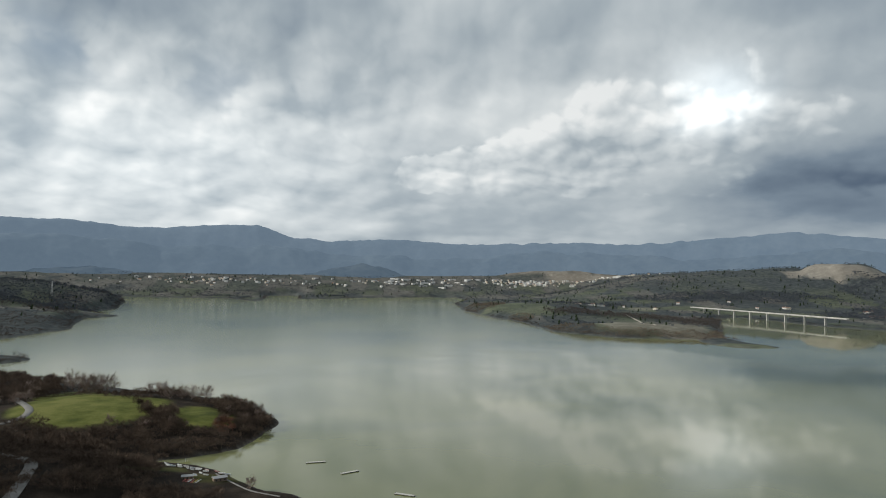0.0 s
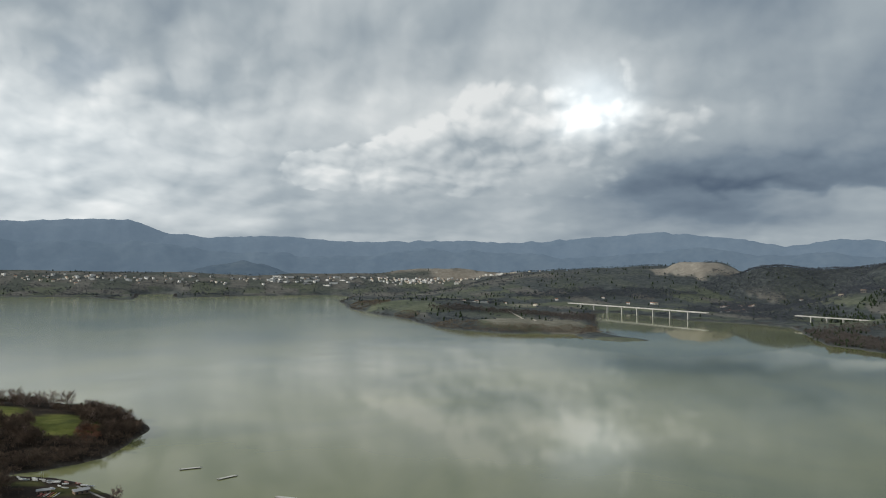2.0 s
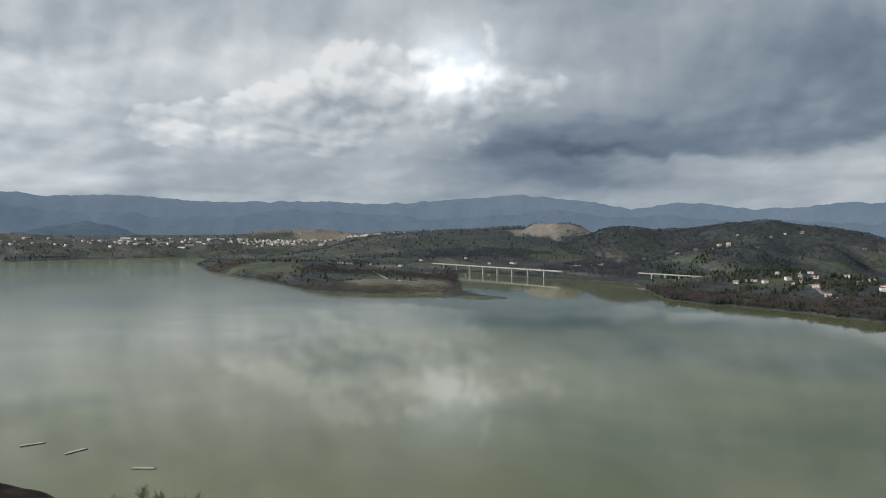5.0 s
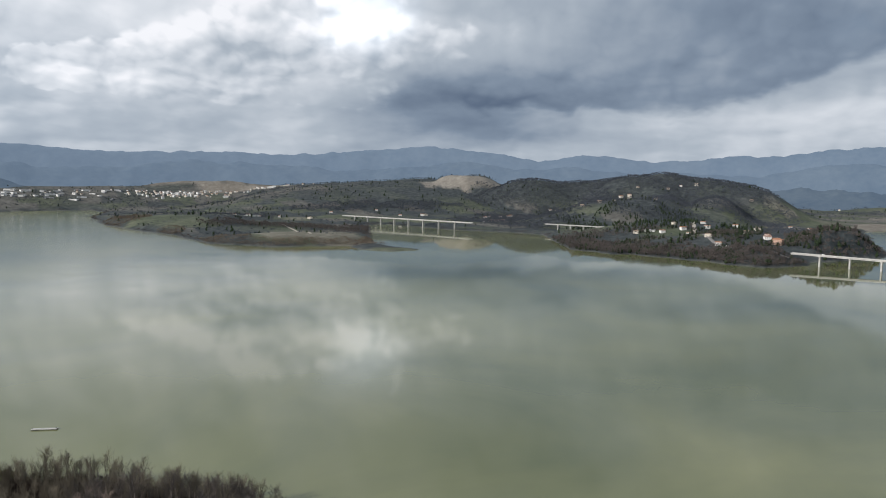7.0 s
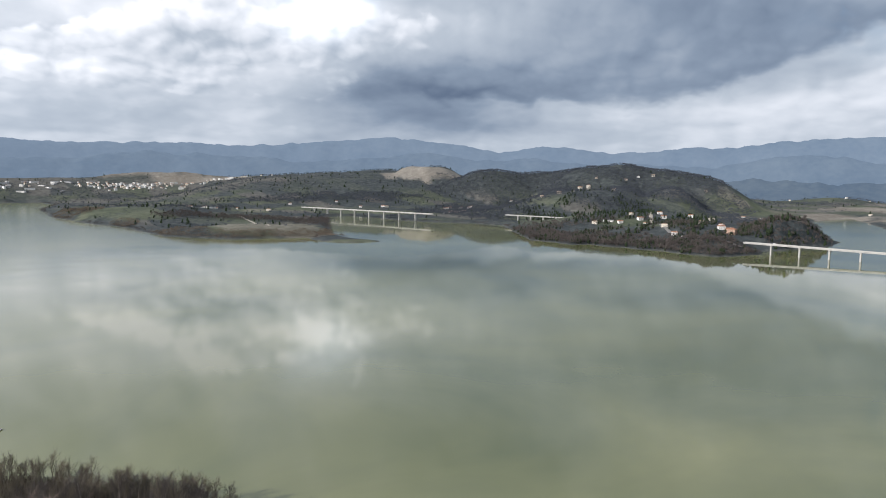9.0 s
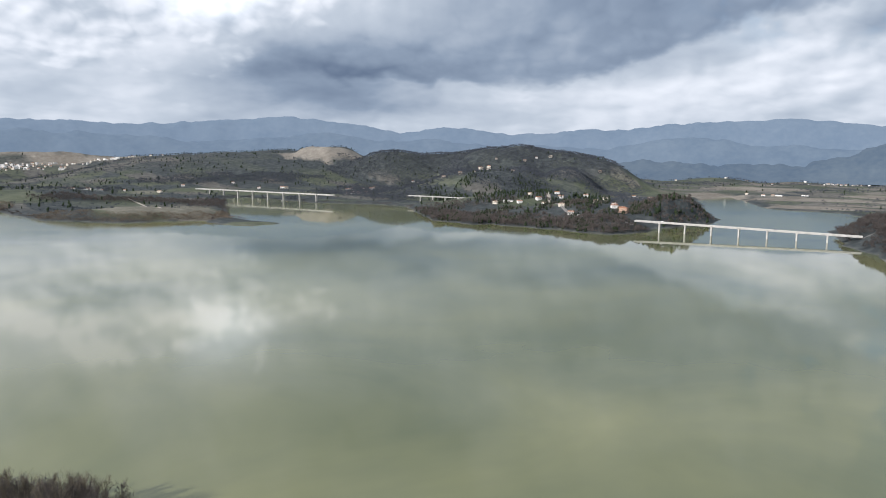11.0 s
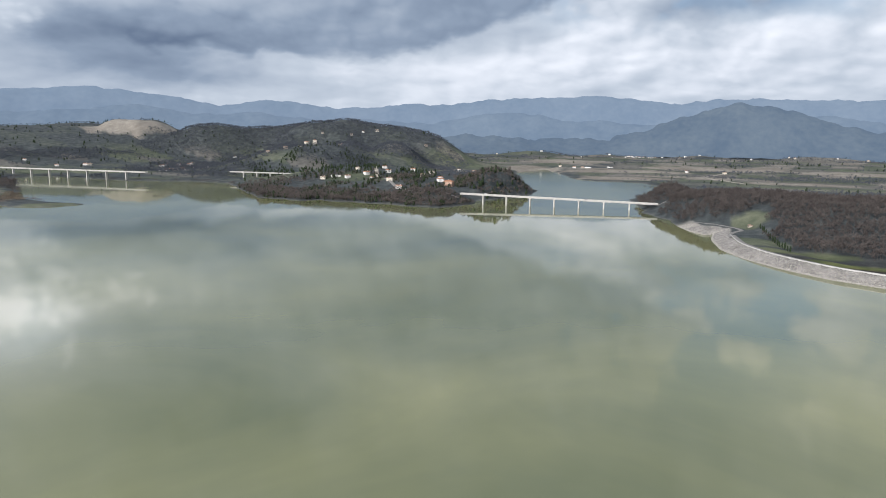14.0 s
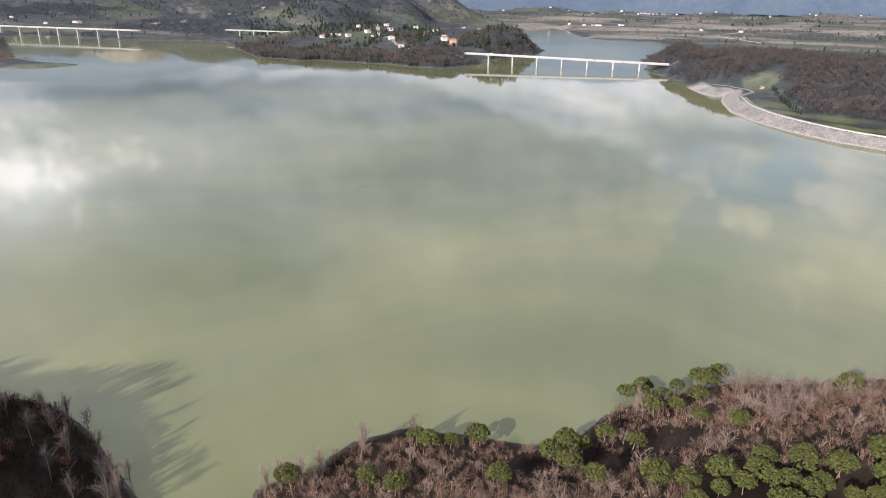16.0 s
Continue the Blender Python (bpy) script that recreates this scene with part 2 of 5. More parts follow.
def ground_material():
    """Land cover by the sheet's weights: r meadow, g dry grass or ploughed soil, b bare stone and mud; none of them: leaf litter."""
    m, nt, b = material("land", 0.95)
    at = nt.nodes.new("ShaderNodeAttribute")
    at.attribute_name = "cover"
    sep = nt.nodes.new("ShaderNodeSeparateColor")
    nt.links.new(at.outputs["Color"], sep.inputs[0])
    pos = nt.nodes.new("ShaderNodeNewGeometry").outputs["Position"]
    big = fbm(nt, pos, 0.006, 6, 0.6).outputs["Fac"]
    mid = fbm(nt, pos, 0.05, 5, 0.62).outputs["Fac"]
    tiny = fbm(nt, pos, 0.6, 4, 0.65).outputs["Fac"]
    mix2 = calc(nt, "ADD", calc(nt, "MULTIPLY", big, 0.5), calc(nt, "MULTIPLY", mid, 0.5))
    # leaf litter, darkened to stand for the shade under near scrub
    litter = ramp(nt, mid, [(0.32, (0.011, 0.008, 0.006)), (0.5, (0.022, 0.017, 0.013)), (0.68, (0.044, 0.034, 0.025))])
    # beyond the near shores bare ground turns blue-grey: haze imitated in the colour
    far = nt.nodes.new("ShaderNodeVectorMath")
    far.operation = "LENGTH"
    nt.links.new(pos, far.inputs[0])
    hazed_litter = ramp(nt, mid, [(0.32, (0.034, 0.040, 0.043)), (0.5, (0.052, 0.060, 0.062)), (0.68, (0.084, 0.093, 0.090))])
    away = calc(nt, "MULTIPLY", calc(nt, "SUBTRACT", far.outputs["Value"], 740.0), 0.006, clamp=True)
    litter = mixed(nt, away, litter, hazed_litter)
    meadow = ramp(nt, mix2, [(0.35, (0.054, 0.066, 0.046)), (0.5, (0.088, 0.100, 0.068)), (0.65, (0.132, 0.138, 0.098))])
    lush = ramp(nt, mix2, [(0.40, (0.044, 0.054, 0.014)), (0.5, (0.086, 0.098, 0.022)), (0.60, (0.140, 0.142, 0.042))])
    # the meadow fades to its duller tone over the same distance
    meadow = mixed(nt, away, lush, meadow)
    dry = ramp(nt, mix2, [(0.35, (0.140, 0.124, 0.104)), (0.5, (0.195, 0.176, 0.148)), (0.66, (0.300, 0.278, 0.240))])
    stone = ramp(nt, tiny, [(0.3, (0.17, 0.16, 0.14)), (0.7, (0.42, 0.40, 0.36))])
    c = mixed(nt, sep.outputs[0], litter, meadow)
    c = mixed(nt, sep.outputs[1], c, dry)
    c = mixed(nt, sep.outputs[2], c, stone)
    g = calc(nt, "ADD", 0.72, calc(nt, "MULTIPLY", tiny, 0.56))
    gr = nt.nodes.new("ShaderNodeCombineColor")
    for i in range(3):
        nt.links.new(g, gr.inputs[i])
    nt.links.new(mixed(nt, 1.0, c, gr.outputs[0], "MULTIPLY"), b.inputs["Base Color"])
    bp = nt.nodes.new("ShaderNodeBump")
    bp.inputs["Strength"].default_value, bp.inputs["Distance"].default_value = 0.7, 0.5
    nt.links.new(tiny, bp.inputs["Height"])
    nt.links.new(bp.outputs[0], b.inputs["Normal"])
    return m


def mountain_material(name, a, b, haze_glow):
    """Wooded mountain kilometres off, its blue haze imitated by an even emission."""
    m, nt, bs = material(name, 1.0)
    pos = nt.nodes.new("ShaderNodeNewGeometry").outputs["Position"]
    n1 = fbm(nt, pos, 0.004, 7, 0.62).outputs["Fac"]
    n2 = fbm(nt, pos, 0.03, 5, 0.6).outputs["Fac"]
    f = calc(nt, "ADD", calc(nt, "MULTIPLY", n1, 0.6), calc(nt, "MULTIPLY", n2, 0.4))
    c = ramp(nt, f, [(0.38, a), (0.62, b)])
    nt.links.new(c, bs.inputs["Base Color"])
    bs.inputs["Emission Color"].default_value = (*haze_glow, 1)
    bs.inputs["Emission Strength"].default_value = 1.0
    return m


M_WATER = water_material()
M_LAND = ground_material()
# the farther the ridge, the stronger the emission that stands for haze
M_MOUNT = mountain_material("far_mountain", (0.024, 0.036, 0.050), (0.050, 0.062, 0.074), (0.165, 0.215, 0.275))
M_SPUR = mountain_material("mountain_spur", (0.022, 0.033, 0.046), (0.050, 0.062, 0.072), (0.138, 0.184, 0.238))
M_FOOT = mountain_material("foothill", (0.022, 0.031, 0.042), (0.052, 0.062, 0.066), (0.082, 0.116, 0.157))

# ---- the lie of the land ----


def smooth(a, b, v):
    t = np.clip((v - a) / (b - a), 0, 1)
    return t * t * (3 - 2 * t)


def lattice(ix, iy, seed):
    h = np.sin(ix * 127.1 + iy * 311.7 + seed * 74.7) * 43758.5453
    return h - np.floor(h)


def value_noise(x, y, seed=0):
    ix, iy = np.floor(x), np.floor(y)
    fx, fy = x - ix, y - iy
    fx, fy = fx * fx * (3 - 2 * fx), fy * fy * (3 - 2 * fy)
    a, b = lattice(ix, iy, seed), lattice(ix + 1, iy, seed)
    c, d = lattice(ix, iy + 1, seed), lattice(ix + 1, iy + 1, seed)
    return (a * (1 - fx) + b * fx) * (1 - fy) + (c * (1 - fx) + d * fx) * fy - 0.5


def turbulence(x, y, octaves=4, seed=0):
    s, amp = 0, 1.0
    for o in range(octaves):
        s = s + amp * value_noise(x * 2 ** o, y * 2 ** o, seed + o * 17)
        amp *= 0.5
    return s


# the lake's shore, clockwise, stretch by stretch
SHORE_WEST = [(-900, 1150), (-800, 1290), (-686, 1325), (-666, 1503), (-668, 1580), (-745, 1790), (-765, 1880), (-715, 1985), (-880, 2170),
              (-850, 2310), (-1010, 2850), (-1230, 3420), (-1120, 3345), (-715, 3300), (-565, 3040), (-520, 3060), (-530, 3290), (-590, 3700)]
SHORE_NORTH = [(-440, 3760), (-380, 3260), (-218, 3360), (-93, 3520), (142, 3640), (391, 3690), (430, 3400), (315, 2930), (290, 2340), (346, 1997),
               (381, 1884), (398, 1545), (492, 1411), (595, 1391), (645, 1370), (640, 1262), (669, 1223), (742, 1211), (740, 1250), (725, 1330),
               (728, 1409), (782, 1521), (902, 1764), (1000, 1960), (1060, 2080), (1149, 2138)]
SHORE_EAST = [(1180, 1990), (1189, 1760), (1229, 1686), (1291, 1592), (1314, 1501), (1231, 1364), (1096, 1167), (1046, 1089), (1042, 1034), (1045, 973), (1091, 961),
              (1074, 923), (1084, 857), (1093, 794), (1086, 736), (1095, 678), (1145, 668), (1190, 662), (1270, 689), (1493, 670), (1600, 700), (1704, 760), (1950, 900), (2193, 1015), (2425, 1158),
              (2802, 1188), (2408, 951), (2167, 810), (2129, 723), (2142, 589), (2000, 500), (1800, 450), (1511, 440), (1400, 390), (1282, 350)]
SHORE_DAM = [(1192, 303), (1170, 265), (1099, 249), (1041, 217), (1008, 187), (1030, 180), (961, 170), (885, 146), (829, 112), (784, 70), (750, 26), (731, -22), (700, -120), (600, -240),
             (480, -260), (380, -180), (300, -80)]
SHORE_NEAR = [(268, -21), (252, 0), (234, 28), (208, 48), (192, 57), (172, 60), (164, 71), (159, 86), (151, 106), (137, 116), (122, 118), (106, 126),
              (84, 116), (74, 128), (86, 148), (91, 166), (97, 190), (99, 215), (88, 242), (76, 266), (58, 292), (30, 324), (-8, 350), (-34, 392), (-50, 410)]
SHORE_COVE = [(-70, 419), (-87, 439), (-102, 460), (-121, 477), (-160, 488), (-137, 494), (-116, 504), (-103, 518), (-94, 558), (-86, 600), (-90, 622),
              (-110, 662), (-143, 702), (-210, 748), (-283, 788), (-385, 840), (-460, 890), (-560, 940), (-510, 990), (-488, 1025), (-520, 1065), (-580, 1092)]
LAKE = np.array(SHORE_WEST + SHORE_NORTH + SHORE_EAST + SHORE_DAM + SHORE_NEAR + SHORE_COVE, float)


def shore_distance(x, y):
    """Metres from the shore: positive on land, negative on the lake."""
    best = np.full(x.shape, 1e18)
    inside = np.zeros(x.shape, bool)
    for (ax, ay), (bx, by) in zip(LAKE, np.roll(LAKE, -1, 0)):
        ex, ey = bx - ax, by - ay
        t = np.clip(((x - ax) * ex + (y - ay) * ey) / (ex * ex + ey * ey), 0, 1)
        best = np.minimum(best, (x - ax - t * ex) ** 2 + (y - ay - t * ey) ** 2)
        if ey:
            inside ^= ((ay > y) != (by > y)) & (x < ax + (y - ay) / ey * ex)
    s = np.sqrt(best) * np.where(inside, -1, 1)
    far = np.clip(np.hypot(x, y) / 1500, 0.15, 1)
    return s + turbulence(x / 38, y / 38, 4, 3) * 14 * far * (1 - 0.9 * dam_share(x, y))


# bearing, distance, height, half width across and along the line of sight
HILLS_NORTH = [(22, 4000, 118, 420, 900), (28, 4050, 148, 450, 950), (33, 4000, 146, 350, 900), (40, 3420, 146, 260, 250), (14, 2350, 28, 250, 350),
               (20.5, 1640, 15, 190, 95), (10, 2500, 16, 200, 400), (14, 4250, 135, 400, 90)]
HILLS_EAST = [(48.8, 3300, 170, 250, 330), (45.6, 3500, 152, 260, 240), (52.6, 3250, 166, 260, 300), (56.4, 3150, 142, 220, 260), (42.2, 3450, 108, 260, 260), (50.8, 2850, 98, 120, 420), (46.2, 2900, 90, 110, 380), (54.6, 2750, 92, 110, 340), (47.9, 2480, 95, 260, 240), (52.5, 1980, 42, 240, 170),
              (57, 1650, 30, 200, 150), (60, 1450, 20, 130, 110), (63.2, 1600, 50, 85, 130), (76, 1430, 34, 80, 100), (82.3, 1250, 36, 170, 150),
              (88.3, 1150, 34, 150, 130), (93, 1100, 36, 150, 130), (41, 1850, 10, 200, 200),
              (66, 3900, 52, 260, 200), (72, 4000, 34, 190, 130), (79, 3960, 36, 220, 120), (87, 3950, 44, 250, 150)]
HILLS_WEST = [(-28.5, 2650, 84, 330, 300), (-23.5, 2750, 46, 230, 250), (-20.8, 2900, 28, 170, 250), (-26, 1950, 22, 200, 250), (-34, 2300, 90, 300, 400), (-22, 670, 10, 95, 90), (-14, 600, 7, 50, 45)]
# the last hill, out of view, is added to shade the cove's bank
HILLS_NEAR = [(76, 125, 15, 55, 45), (92, 170, 16, 50, 50), (8, 190, 26, 70, 70), (180, 70, 75, 130, 110), (-33, 430, 22, 100, 120), (-24, 330, 14, 60, 50), (120, 320, 45, 150, 200), (-39.7, 533, 100, 85, 95)]
HILLS = HILLS_NORTH + HILLS_EAST + HILLS_WEST + HILLS_NEAR


def dam_share(x, y):
    near = np.full(x.shape, 1e9)
    for (ax, ay), (bx, by) in zip(SHORE_DAM[3:12], SHORE_DAM[4:13]):
        ex, ey = bx - ax, by - ay
        t = np.clip(((x - ax) * ex + (y - ay) * ey) / (ex * ex + ey * ey), 0, 1)
        near = np.minimum(near, np.hypot(x - ax - t * ex, y - ay - t * ey))
    return smooth(75, 45, near)


def land_height(x, y, sd=None):
    sd = shore_distance(x, y) if sd is None else sd
    d, az = np.hypot(x, y), np.degrees(np.arctan2(x, y))
    total = np.zeros(x.shape)
    for a, dist, h, ru, rv in HILLS:
        cx, cy = polar(a, dist)
        ux, uy = math.cos(radians(a)), -math.sin(radians(a))
        u = ((x - cx) * ux + (y - cy) * uy) / ru
        v = ((x - cx) * -uy + (y - cy) * ux) / rv
        total = total + (h * np.exp(-(u * u + v * v) ** 1.25)) ** 3
    hills = np.cbrt(total)
    # the terraced tan hill
    mesa = np.interp(az, [30.6, 32.1, 32.9, 33.8, 35.1, 36.4, 37.5, 38.4, 40.5], [0, 140, 168, 184, 190, 184, 160, 134, 0])
    mesa = mesa * smooth(620, 30, np.abs(d - 3740) + turbulence(x / 90, y / 90, 3, 14) * 60)
    hills = np.maximum(hills, mesa + 2.5 * np.sin(mesa / 6.5) * (mesa > 60))
    start = np.interp(az, [-40, 24, 40, 60, 100], [3500, 3500, 3200, 2300, 2200])
    rise = smooth(0, 1, (d - start) / (4350 - start)) * np.interp(az, [18, 25, 40, 50, 62], [104, 54, 54, 90, 34])
    rolling = turbulence(x / 260, y / 260, 4, 9) * (14 + 8 * smooth(2000, 2600, d)) * smooth(80, 500, sd) + turbulence(x / 30, y / 30, 3, 5) * 1.6 * smooth(5, 60, sd)
    bank = 2.4 * (1 - np.exp(-np.maximum(sd, 0) / 5)) + 0.02 * np.clip(sd, 0, 200)
    land = bank + (np.cbrt(hills ** 3 + rise ** 3) + rolling * (0.3 + hills / 190)) * smooth(0, 55, sd)
    # the dam: an even stone slope, a flat crest and the grass behind it
    dam = np.minimum(sd * 0.36, 8.0) + smooth(34, 120, sd) * hills
    land = np.where(sd > 0, land + (dam - land) * dam_share(x, y), land)
    return np.where(sd > 0, np.maximum(land, 0.05 + bank * 0.3), np.maximum(sd * 0.25, -6))


# patches of land cover: bearing, distance, half width across and along the line of sight
MEADOWS = [(22, 1720, 165, 190), (86.5, 868, 60, 26), (90.5, 800, 70, 26), (49.5, 1690, 60, 34), (53.8, 1640, 50, 30), (47.3, 2000, 80, 40), (-12.8, 448, 20, 13), (-17.5, 470, 22, 8), (-21.6, 660, 58, 68), (-22.8, 752, 34, 44), (-14.4, 612, 28, 42), (10.5, 2250, 75, 130), (12.5, 2080, 60, 60), (24, 1690, 70, 50), (25, 2620, 110, 90), (29, 2500, 140, 60), (32.5, 2480, 120, 90),
           (35.6, 1800, 60, 90), (82.5, 925, 52, 34), (82.6, 1085, 24, 30), (45.0, 2050, 90, 60), (51, 1830, 70, 40), (58, 2500, 130, 120),
           (61, 2900, 160, 160), (88, 2100, 120, 90), (20, 2500, 120, 120), (22, 1740, 150, 170), (28.6, 1415, 60, 22)]
DRY = [(22, 1740, 150, 170), (25.0, 1570, 70, 60), (35.1, 3610, 250, 150), (66, 2900, 120, 160), (73, 2750, 260, 90), (80, 3000, 300, 120), (73, 2350, 150, 70),
       (86, 2300, 160, 60), (69, 3400, 200, 150), (78, 2500, 180, 50), (89, 2900, 200, 100), (17, 4150, 260, 120), (13, 4300, 250, 80)]


def patch(x, y, a, dist, ru, rv):
    cx, cy = polar(a, dist)
    ux, uy = math.cos(radians(a)), -math.sin(radians(a))
    u = ((x - cx) * ux + (y - cy) * uy) / ru
    v = ((x - cx) * -uy + (y - cy) * ux) / rv
    return np.sqrt(u * u + v * v)


def cover(x, y, sd, z):
    d = np.hypot(x, y)
    wob = turbulence(x / 60, y / 60, 3, 21) * 0.35
    green, dry = np.zeros(x.shape), np.zeros(x.shape)
    for p in MEADOWS:
        green = np.maximum(green, smooth(1.08, 0.92, patch(x, y, *p) + wob) * (0.4 if p[1] < 500 else 1.0))
    for p in DRY:
        dry = np.maximum(dry, smooth(1.08, 0.92, patch(x, y, *p) + wob) * (0.62 if p[1] < 1800 else 1.0))
    # open farmland: a patchwork of small fields
    cells = lattice(np.floor((x + 40 * turbulence(x / 300, y / 300, 2, 4)) / 90), np.floor((y + 60 * turbulence(x / 300, y / 300, 2, 8)) / 130), 2)
    farm = smooth(1700, 2000, d) * smooth(20, 60, sd)
    green = np.maximum(green, farm * (cells > 0.55) * (0.40 + 0.45 * (cells > 0.75)) * (1 - 0.75 * smooth(45, 95, z)))
    dry = np.maximum(dry, farm * (cells < 0.16) * 0.4 * (1 - smooth(40, 90, z)))
    # the eastern plain: pale stubble and ploughland
    plain = smooth(1900, 2200, x) * smooth(1700, 1400, y) * smooth(20, 60, sd)
    dry = np.maximum(dry, plain * (cells < 0.5) * (0.45 + 0.4 * (cells < 0.12)))
    green = np.maximum(green, plain * (cells > 0.62) * 0.6)
    # the town's plain to the north: small plots, paled to imitate haze
    valley = smooth(3250, 3550, d) * smooth(27, 23, np.degrees(np.arctan2(x, y))) * smooth(15, 50, sd)
    dry = np.maximum(dry, valley * (0.06 + 0.34 * (cells < 0.45)))
    # the tan hill's cover leans further towards pale stone
    pale_hill = smooth(1.1, 0.8, patch(x, y, 35.1, 3610, 250, 150) + wob)
    mud = np.maximum(smooth(2.5, 0.3, sd) * 0.2, dam_share(x, y) * smooth(25, 21, sd))
    mud = np.maximum(mud, 0.2 * pale_hill)
    return green, dry, mud


def mesh_of(name, verts, faces, mat):
    me = bpy.data.meshes.new(name)
    verts, faces = np.asarray(verts, np.float32), np.asarray(faces, np.int32)
    me.vertices.add(len(verts))
    me.vertices.foreach_set("co", verts.ravel())
    k = faces.shape[1]
    me.loops.add(faces.size)
    me.loops.foreach_set("vertex_index", faces.ravel())
    me.polygons.add(len(faces))
    me.polygons.foreach_set("loop_start", np.arange(0, faces.size, k, dtype=np.int32))
    me.update(calc_edges=True)
    me.materials.append(mat)
    return me


def grid_faces(rows, cols, closed):
    i = np.arange(rows - 1)[:, None] * cols
    j = np.arange(cols if closed else cols - 1)[None, :]
    k = (j + 1) % cols
    return np.stack([(i + j), (i + k), (i + cols + k), (i + cols + j)], -1).reshape(-1, 4)


def build_ground():
    az = np.concatenate([np.arange(-34, 98, 0.24), np.arange(98, 326, 3.0)])
    d = np.geomspace(14, 4900, 420)
    d[0] = 0.5
    A, D = np.meshgrid(np.radians(az), d)
    x, y = D * np.sin(A), D * np.cos(A)
    sd = shore_distance(x, y)
    z = land_height(x, y, sd)
    f = grid_faces(len(d), len(az), True)
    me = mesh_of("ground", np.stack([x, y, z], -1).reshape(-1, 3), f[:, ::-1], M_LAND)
    me.polygons.foreach_set("use_smooth", np.ones(len(f), bool))
    g, dr, mud = cover(x, y, sd, z)
    col = np.stack([g, dr, mud, np.ones(g.shape)], -1).astype(np.float32)
    at = me.attributes.new("cover", "FLOAT_COLOR", "POINT")
    at.data.foreach_set("color", col.ravel())
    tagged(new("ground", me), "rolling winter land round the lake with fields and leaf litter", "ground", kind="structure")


build_ground()


def build_lake():
    a = np.radians(np.arange(0, 360, 3.0))
    r = np.array([1.0, 400, 1200, 2500, 4850])
    A, R = np.meshgrid(a, r)
    v = np.stack([R * np.sin(A), R * np.cos(A), np.zeros(A.shape)], -1).reshape(-1, 3)
    me = mesh_of("lake", v, grid_faces(len(r), len(a), True)[:, ::-1], M_WATER)
    tagged(new("water", me), "calm silty green lake water mirroring the clouds", "lake", kind="structure")


build_lake()

# skyline: height in degrees above the horizon at every third degree of bearing from -28
SKYLINE = [3.54, 3.55, 3.39, 3.21, 3.32, 3.51, 3.57, 2.73, 2.43, 2.67, 2.68, 2.49, 2.41, 2.47, 2.54, 2.55, 2.45, 2.57, 2.83, 3.09, 3.3,
           3.11, 2.75, 2.19, 2.71, 2.58, 2.2, 2.32, 2.66, 2.61, 2.98, 3.14, 3.29, 3.39, 3.12, 2.76, 3.05, 3.08, 2.94, 2.88, 2.88]


def ridge(name, label, mat, near, far, el_of, low):
    az = np.concatenate([np.arange(-34, 98, 0.25), np.arange(98, 326, 3.0)])
    t = np.linspace(0, 1.12, 30)
    A, T = np.meshgrid(az, t)
    el = el_of(A)
    D = near + (far - near) * T
    top = 130 + np.tan(np.radians(el)) * far
    s = np.where(T <= 1, smooth(-0.15, 1.0, T), 1 - (T - 1) * 2)
    x, y = D * np.sin(np.radians(A)), D * np.cos(np.radians(A))
    z = low + (top - low) * s
    rough = turbulence(x / 190, y / 190, 5, 31)
    z += turbulence(x / 60, y / 60, 4, 33) * 12 * np.clip(T, 0, 1) + rough * 24 * np.clip(T * (1.02 - T) * 4, 0, 1) + turbulence(x / 40, y / 40, 3, 40) * 7
    f = grid_faces(len(t), len(az), True)
    me = mesh_of(name, np.stack([x, y, z], -1).reshape(-1, 3), f[:, ::-1], mat)
    me.polygons.foreach_set("use_smooth", np.ones(len(f), bool))
    return tagged(new(name, me), label, "mountains", kind="structure")


def skyline(a):
    return np.interp(a, -28 + 3.0 * np.arange(len(SKYLINE)), SKYLINE) + 0.02


def foothills(a):
    """Lower dark ridges in front of the skyline: the broad hill at bearing 82, spurs elsewhere."""
    e = np.where(a > 55, -1.0, -1.4) + 0 * a
    for c, w, h, p in ((82, 9.0, 3.7, 2.0), (96, 8, 2.6, 2), (70, 9, 1.1, 2), (61, 9, 1.3, 2), (36, 6, 1.5, 2), (-24, 9, 1.6, 2), (-12, 6, 1.1, 2), (20, 6, 1.2, 2),
                       (-1.5, 7.0, 1.9, 2), (-7, 4.5, 0.9, 2), (5, 5.5, 1.3, 2), (11, 5, 1.3, 2)):
        e = np.maximum(e, np.where(a > 55, -1.0, -1.4) + h * np.exp(-np.abs((a - c) / w) ** p))
    e = e + turbulence(a / 2.2, a * 0 + 0.5, 4, 5) * 0.35
    return e


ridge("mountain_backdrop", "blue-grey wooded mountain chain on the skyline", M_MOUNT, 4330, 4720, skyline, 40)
def spurs(a):
    """Middle ridges that fall from the skyline, darker than it."""
    return skyline(a) * 0.62 + turbulence(a / 7, a * 0 + 3.1, 4, 12) * 0.8 - 0.1


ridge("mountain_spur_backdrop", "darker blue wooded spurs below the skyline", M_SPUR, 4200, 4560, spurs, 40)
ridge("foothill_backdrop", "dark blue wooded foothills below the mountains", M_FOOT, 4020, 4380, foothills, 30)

# ---- bridges ----
M_CONC = two_tone("pale_concrete", (0.34, 0.335, 0.32), (0.50, 0.49, 0.465), 0.15, 0.85)
M_ASPH = two_tone("asphalt", (0.05, 0.05, 0.052), (0.09, 0.088, 0.085), 0.3, 0.9)


